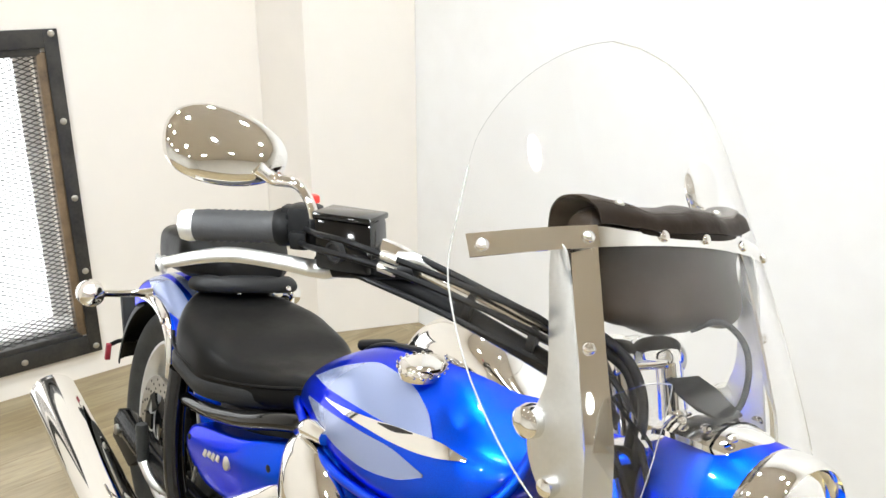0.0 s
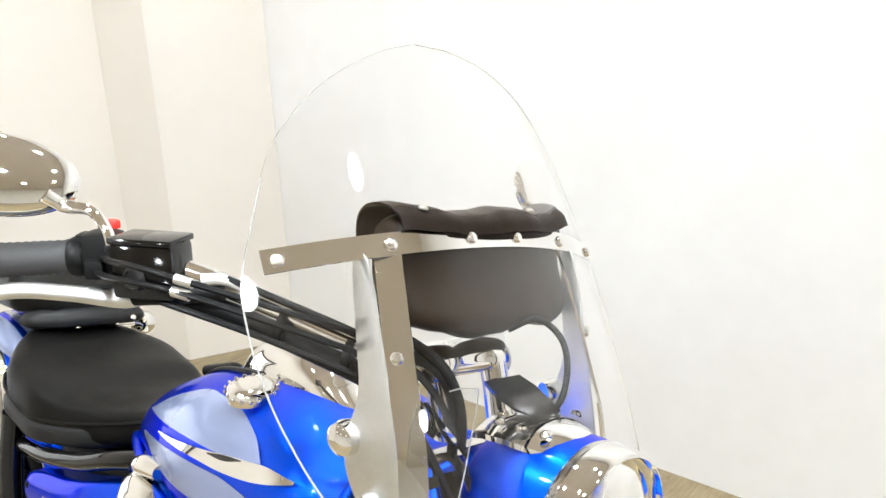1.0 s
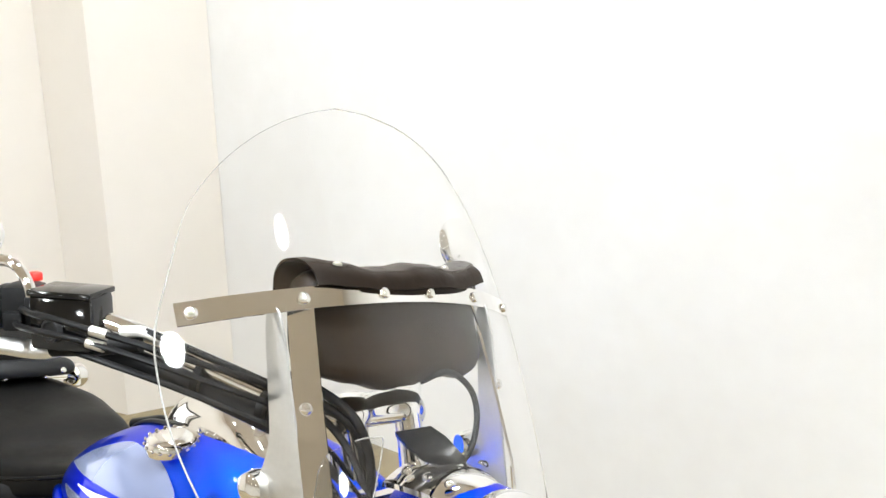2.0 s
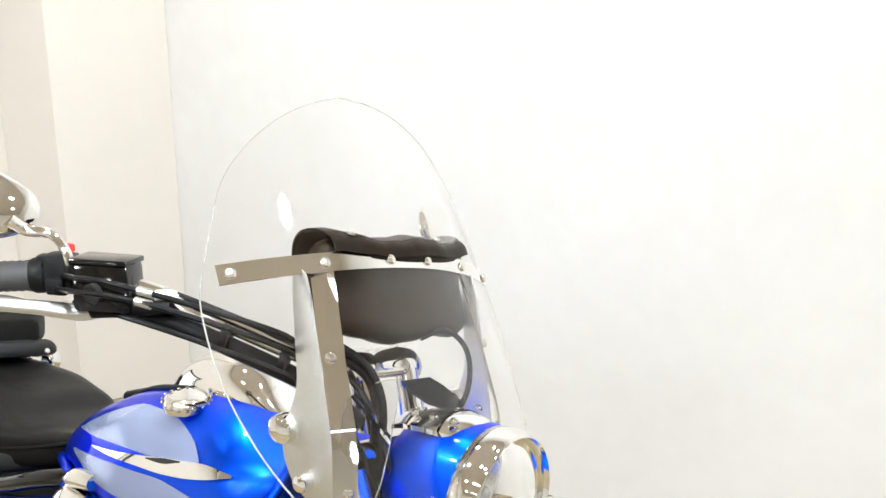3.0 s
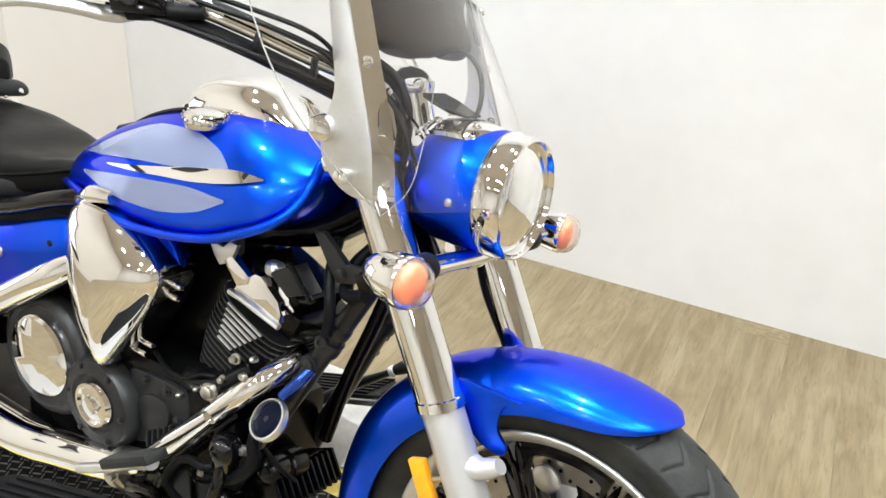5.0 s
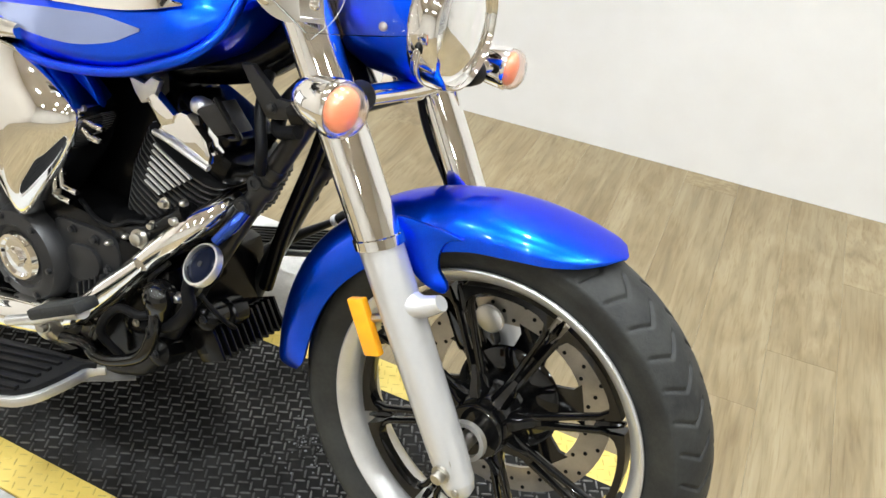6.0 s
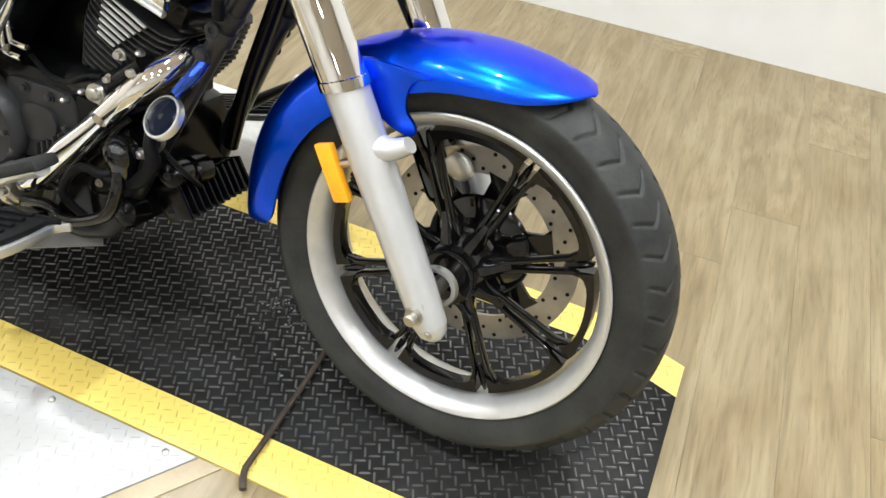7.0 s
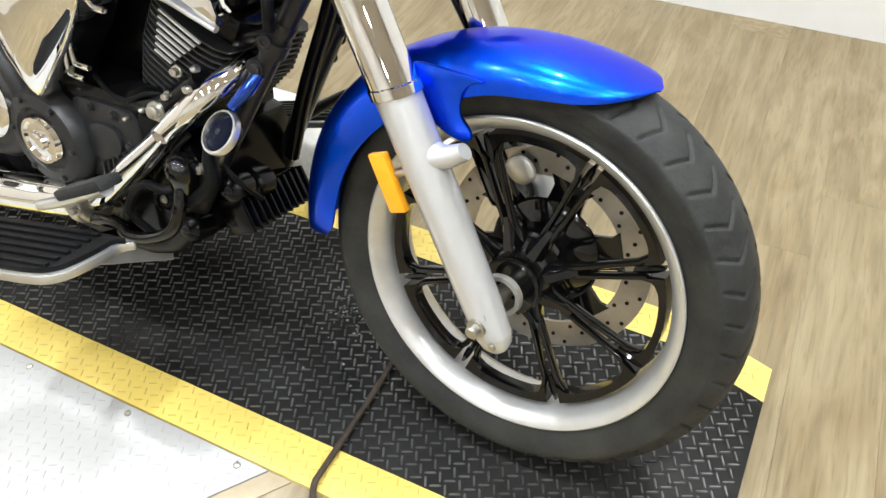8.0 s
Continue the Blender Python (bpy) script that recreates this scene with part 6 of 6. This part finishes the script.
# floorboards, pedals, stand
BOARD = round_outline([(-0.17, -0.062), (-0.10, -0.068), (0.08, -0.068), (0.130, -0.052), (0.146, -0.010), (0.150, 0.045), (0.142, 0.064), (-0.16, 0.064)], 4)
for s in (-1, 1):
    m = plane((-0.640, -0.352, 0.258), (0.965, 0.13, 0.20), (0, 1, 0)) if s < 0 else plane((-0.672, 0.370, 0.226), (0.95, 0, 0.31), (0, -1, 0))
    up = 1 if m.col[2].z > 0 else -1
    fb = W("floorboard", slab(BOARD, 0.014, m, 0.004), SATIN, None, "metal-edged floorboard with a black rubber pad")
    W("rubber_pad", slab([(x * 0.955 - 0.002, y * 0.88) for x, y in BOARD], 0.010, m @ Matrix.Translation((0, 0, 0.010 * up)), 0.003), BLACKPLASTIC, fb, "ribbed black rubber pad")
    for k in range(6):
        W("pad_rib", slab([(-0.13, -0.004), (0.12, -0.004), (0.12, 0.004), (-0.13, 0.004)], 0.006, m @ Matrix.Translation((-0.005, 0.019 * k - 0.048, 0.0165 * up)), 0.0015), BLACKPLASTIC, fb)
    c = m.translation
    W("board_bracket", tube([(c.x - 0.04, s * 0.10, 0.16), (c.x - 0.04, s * 0.19, 0.18), (c.x - 0.03, c.y, c.z - 0.016)], 0.012, 10), ENGINEBLACK, fb)
pedal = B("brake_pedal", tube([(-0.765, -0.198, 0.222), (-0.70, -0.20, 0.257), (-0.64, -0.205, 0.295), (-0.575, -0.215, 0.335)], [0.009, 0.009, 0.010, 0.012], 10), SATIN, None, "rear brake pedal")
B("pedal_pad", box((0.12, 0.04, 0.018), (-0.615, -0.215, 0.322), 0.006, Matrix.Rotation(radians(-30), 3, "Y")), RUBBER, pedal, "black rubber pedal pad")
lever = W("shift_lever", tube([(-0.68, 0.23, 0.215), (-0.640, 0.262, 0.252), (-0.590, 0.28, 0.296), (-0.515, 0.28, 0.354), (-0.492, 0.28, 0.371)], [0.011, 0.012, 0.012, 0.008, 0.007], 10), ENGINEGREY, None, "dark grey gear lever with a black toe rubber")
W("lever_ring", lathe([(0.0, -0.006), (0.0115, -0.005), (0.0125, 0.0), (0.0115, 0.005), (0.0, 0.006)], (-0.492, 0.28, 0.372), (0.80, 0, 0.60), 16), WHITEPAINT, lever, "white ring on the lever")
W("shift_toe", lathe([(0.0, -0.022), (0.011, -0.020), (0.014, 0), (0.013, 0.018), (0.008, 0.024), (0, 0.025)], (-0.470, 0.28, 0.389), (0.80, 0, 0.60), 16), RUBBER, lever, "black toe rubber")
B("side_stand", tube([(-0.74, 0.13, 0.17), (-0.78, 0.20, 0.10), (-0.82, 0.265, 0.046)], [0.014, 0.012, 0.012], 12), ENGINEBLACK, None, "black side stand, put down")

# ---- rear end ----


def R(name, bm, mat, parent=None, label="", smooth=40):
    return part(name, bm, mat, parent or bike, label, REAR, smooth)


rw = R("rear_wheel", lathe([(0.058, -0.075), (0.062, -0.07), (0.062, 0.07), (0.058, 0.075)], (-1.685, 0, 0.322), (0, 1, 0), 32), GLOSSBLACK, None, "black cast rear wheel with a silver rim")


def rear_groove(th, a):
    s = abs(a)
    if s > 0.66 or s < 0.06:
        return 0.0
    ph = (th / (2 * math.pi) * 20 + 1.2 * s + (0.5 if a > 0 else 0)) % 1.0
    return 0.004 if ph < 0.10 else 0.0


R("tyre", tyre_mesh(-1.685, 0.322, 0.204, 0.306, 0.080, 300, 40, rear_groove), RUBBER, rw, "black rear tyre", 30)
R("rim", lathe([(0.2074, -0.066), (0.2074, -0.060), (0.2022, -0.058), (0.2022, 0.058), (0.2074, 0.060), (0.2074, 0.066), (0.2003, 0.066), (0.1890, 0.056), (0.1758, 0.035), (0.1739, 0), (0.1758, -0.035), (0.1890, -0.056), (0.2003, -0.066), (0.2074, -0.066)],
               (-1.685, 0, 0.322), (0, 1, 0), 96, cap=False), ALLOY, rw, "silver machined rim")
for bm in wheel_web(8, -40, -1.685, 0.322, 0.056, 0.168, 0.026):
    R("spoke", bm, GLOSSBLACK, rw)
R("brake_disc", disc_mesh((-1.685, 0, 0.322), 0.080, 0.122, -0.088, 0.0028), DISCSTEEL, rw, "drilled rear brake disc")
for k in range(48):
    a = 2 * math.pi * k / 48
    r = (0.090, 0.102, 0.113)[k % 3]
    R("disc_hole", lathe([(0.0034, -0.0915), (0.0034, -0.0845)], (-1.685 + r * math.cos(a), 0, 0.322 + r * math.sin(a)), (0, 1, 0), 8), BLACKPLASTIC, rw)
for k in range(6):
    a = radians(60 * k + 10)
    c, s = math.cos(a), math.sin(a)
    R("disc_arm", rings([[Vector((-1.685 + r * c - w * s * q, y, 0.322 + r * s + w * c * q)) for q, y in ((1, -0.091), (1, -0.085), (-1, -0.085), (-1, -0.091))] for r, w in ((0.04, 0.02), (0.06, 0.013), (0.083, 0.02))]), BLACKPLASTIC, rw)
R("rear_caliper", box((0.10, 0.05, 0.07), (-1.60, -0.085, 0.245), 0.014, Matrix.Rotation(radians(25), 3, "Y")), BLACKPLASTIC, None, "black rear brake caliper")
for s in (-1, 1):
    sw = R("swingarm", tube([(-1.15, s * 0.12, 0.33), (-1.40, s * 0.145, 0.325), (-1.60, s * 0.150, 0.322), (-1.72, s * 0.150, 0.322)], [0.026, 0.028, 0.030, 0.030], 12, flat=1.25), ENGINEBLACK, None, "black swingarm")
    R("axle_plate", side_plate([(-1.76, 0.270), (-1.62, 0.255), (-1.56, 0.300), (-1.60, 0.345), (-1.74, 0.350)], s * 0.155, 0.03, 0.004), BLACKPLASTIC, sw)
    R("axle_nut", bolt((-1.685, s * 0.172, 0.322), (0, s, 0), 0.013, 0.018), STEEL, sw)
    pg = R("passenger_peg", lathe([(0.013, 0), (0.015, 0.008), (0.013, 0.016), (0.015, 0.024), (0.013, 0.032), (0.015, 0.040), (0.013, 0.048), (0.015, 0.056), (0.013, 0.064), (0.015, 0.072), (0.012, 0.084)], (-1.495, s * 0.182, 0.335), (-0.1, s * 0.12, 0.98), 14), RUBBER, None, "folded ribbed passenger footrest")
    R("peg_bracket", tube([(-1.40, s * 0.15, 0.30), (-1.45, s * 0.17, 0.305), (-1.495, s * 0.182, 0.335)], 0.012, 10), SATIN, pg)
# rear mudguard with silver flame stripes
RMUD = [(14, 0.372, 0.335, 0.098), (40, 0.372, 0.315, 0.112), (70, 0.374, 0.303, 0.120), (95, 0.378, 0.303, 0.122), (115, 0.380, 0.306, 0.120), (128, 0.380, 0.315, 0.112), (136, 0.378, 0.335, 0.092), (139, 0.377, 0.360, 0.062)]
rm = R("rear_mudguard", guard_mesh(RMUD, (-1.685, 0, 0.322), 24, 0.004, 0.55), BLUE, None, "blue rear mudguard with silver stripes", 50)


def guard_stripe(s0, s1, a0, a1):
    rows = []
    for i in range(19):
        a = a0 + (a1 - a0) * i / 18
        rt, re, w = lerp(RMUD, a)
        row = []
        for k in range(7):
            s = s0 + (s1 - s0) * k / 6 * (0.25 + 0.75 * math.sin(math.pi * min(1, i / 14 + 0.12)))
            y = (w + 0.0015) * math.copysign(abs(math.sin(s * math.pi / 2)) ** 0.85, s)
            r = re + (rt - re) * math.cos(s * math.pi / 2) ** 0.55 + 0.002
            row.append((-1.685 + r * math.cos(radians(a)), y, 0.322 + r * math.sin(radians(a))))
        rows.append(row)
    bm = rings(rows, closed=False)
    bmesh.ops.recalc_face_normals(bm, faces=bm.faces)
    bmesh.ops.solidify(bm, geom=bm.faces[:], thickness=0.001)
    return bm


for s in (-1, 1):
    R("mudguard_graphic", guard_stripe(s * 0.50, s * 0.97, 64, 136), SILVERBLUE, rm, "silver painted stripe", 60)
    R("mudguard_graphic", guard_stripe(s * 0.30, s * 0.42, 70, 130), SILVERBLUE, rm, "silver painted stripe", 60)
    R("mudguard_strut", tube([(-1.558, s * 0.124, 0.50), (-1.566, s * 0.127, 0.565), (-1.582, s * 0.129, 0.605), (-1.62, s * 0.130, 0.630), (-1.70, s * 0.130, 0.640), (-1.80, s * 0.125, 0.622)], [0.009, 0.011, 0.013, 0.014, 0.013, 0.010], 12, flat=0.7), CHROME, rm, "chrome mudguard strut")
    st = R("indicator_stalk", tube([(-1.745, s * 0.12, 0.645), (-1.75, s * 0.16, 0.642), (-1.755, s * 0.235, 0.64)], [0.013, 0.009, 0.009], 12), CHROME, None, "chrome rear indicator stalk")
    R("rear_indicator", lathe([(0.0, -0.03), (0.014, -0.028), (0.026, -0.016), (0.031, 0.0), (0.032, 0.012), (0.030, 0.022), (0.02, 0.03), (0, 0.032)], (-1.757, s * 0.257, 0.638), (-1, 0, 0), 28), CHROME, st, "round chrome rear indicator")
    R("mudguard_bolt", dome((-1.60, s * 0.139, 0.622), (0, s, 0), 0.008, 0.006), CHROME, rm)
DARKRED = material("dark_red_lens", (0.30, 0.03, 0.045), 0.3, 0.0, 0.1, 60)
R("plate_holder", box((0.02, 0.18, 0.13), (-2.04, 0, 0.48), 0.006, Matrix.Rotation(radians(-35), 3, "Y")), BLACKPLASTIC, None, "black number plate holder behind the rear mudguard")
R("mudflap", guard_mesh([(118, 0.350, 0.300, 0.108), (145, 0.355, 0.306, 0.106), (172, 0.362, 0.312, 0.100)], (-1.685, 0, 0.322), 12, 0.003), BLACKPLASTIC, None, "black inner mudguard")
R("rear_reflector_arm", tube([(-2.0, -0.06, 0.43), (-2.0, -0.10, 0.43), (-2.0, -0.125, 0.42)], 0.006, 8), BLACKPLASTIC)
R("rear_reflector", box((0.014, 0.014, 0.046), (-2.0, -0.13, 0.40), 0.004), DARKRED, None, "small red rear reflector")

# ---- planks of the floor ----
PW, PL = 0.152, 1.22
ang = math.atan(SLOPE)
PM = Matrix.Rotation(ang, 4, "Z")
bm = box((PW - 0.0004, PL - 0.0004, 0.008), (0, 0, -0.004), 0.0003)
plank_mesh = bpy.data.meshes.new("plank")
bm.to_mesh(plank_mesh)
bm.free()
plank_mesh.materials.append(PLANK)


def link_plank(me, m):
    ob = new("plank", me)
    ob.parent = floor
    ob.matrix_basis = m
    return ob


rng = random.Random(3)
for i in range(-20, 29):
    off = rng.random() * PL
    u = i * PW + 0.03
    v_end = WALL0 * math.cos(ang) - 0.001
    v = v_end - off
    first = True
    while v > -6.0:
        ln = off if first else PL
        c = PM @ Vector((u, v + ln / 2, 0))
        if WALLX - 0.06 < c.x < XE and c.y > YS - 0.5 and ln > 0.02:
            c.z = -0.005
            link_plank(plank_mesh, Matrix.Translation(c) @ PM @ Matrix.Diagonal((1, ln / PL, 1, 1)))
        first = False
        v -= PL
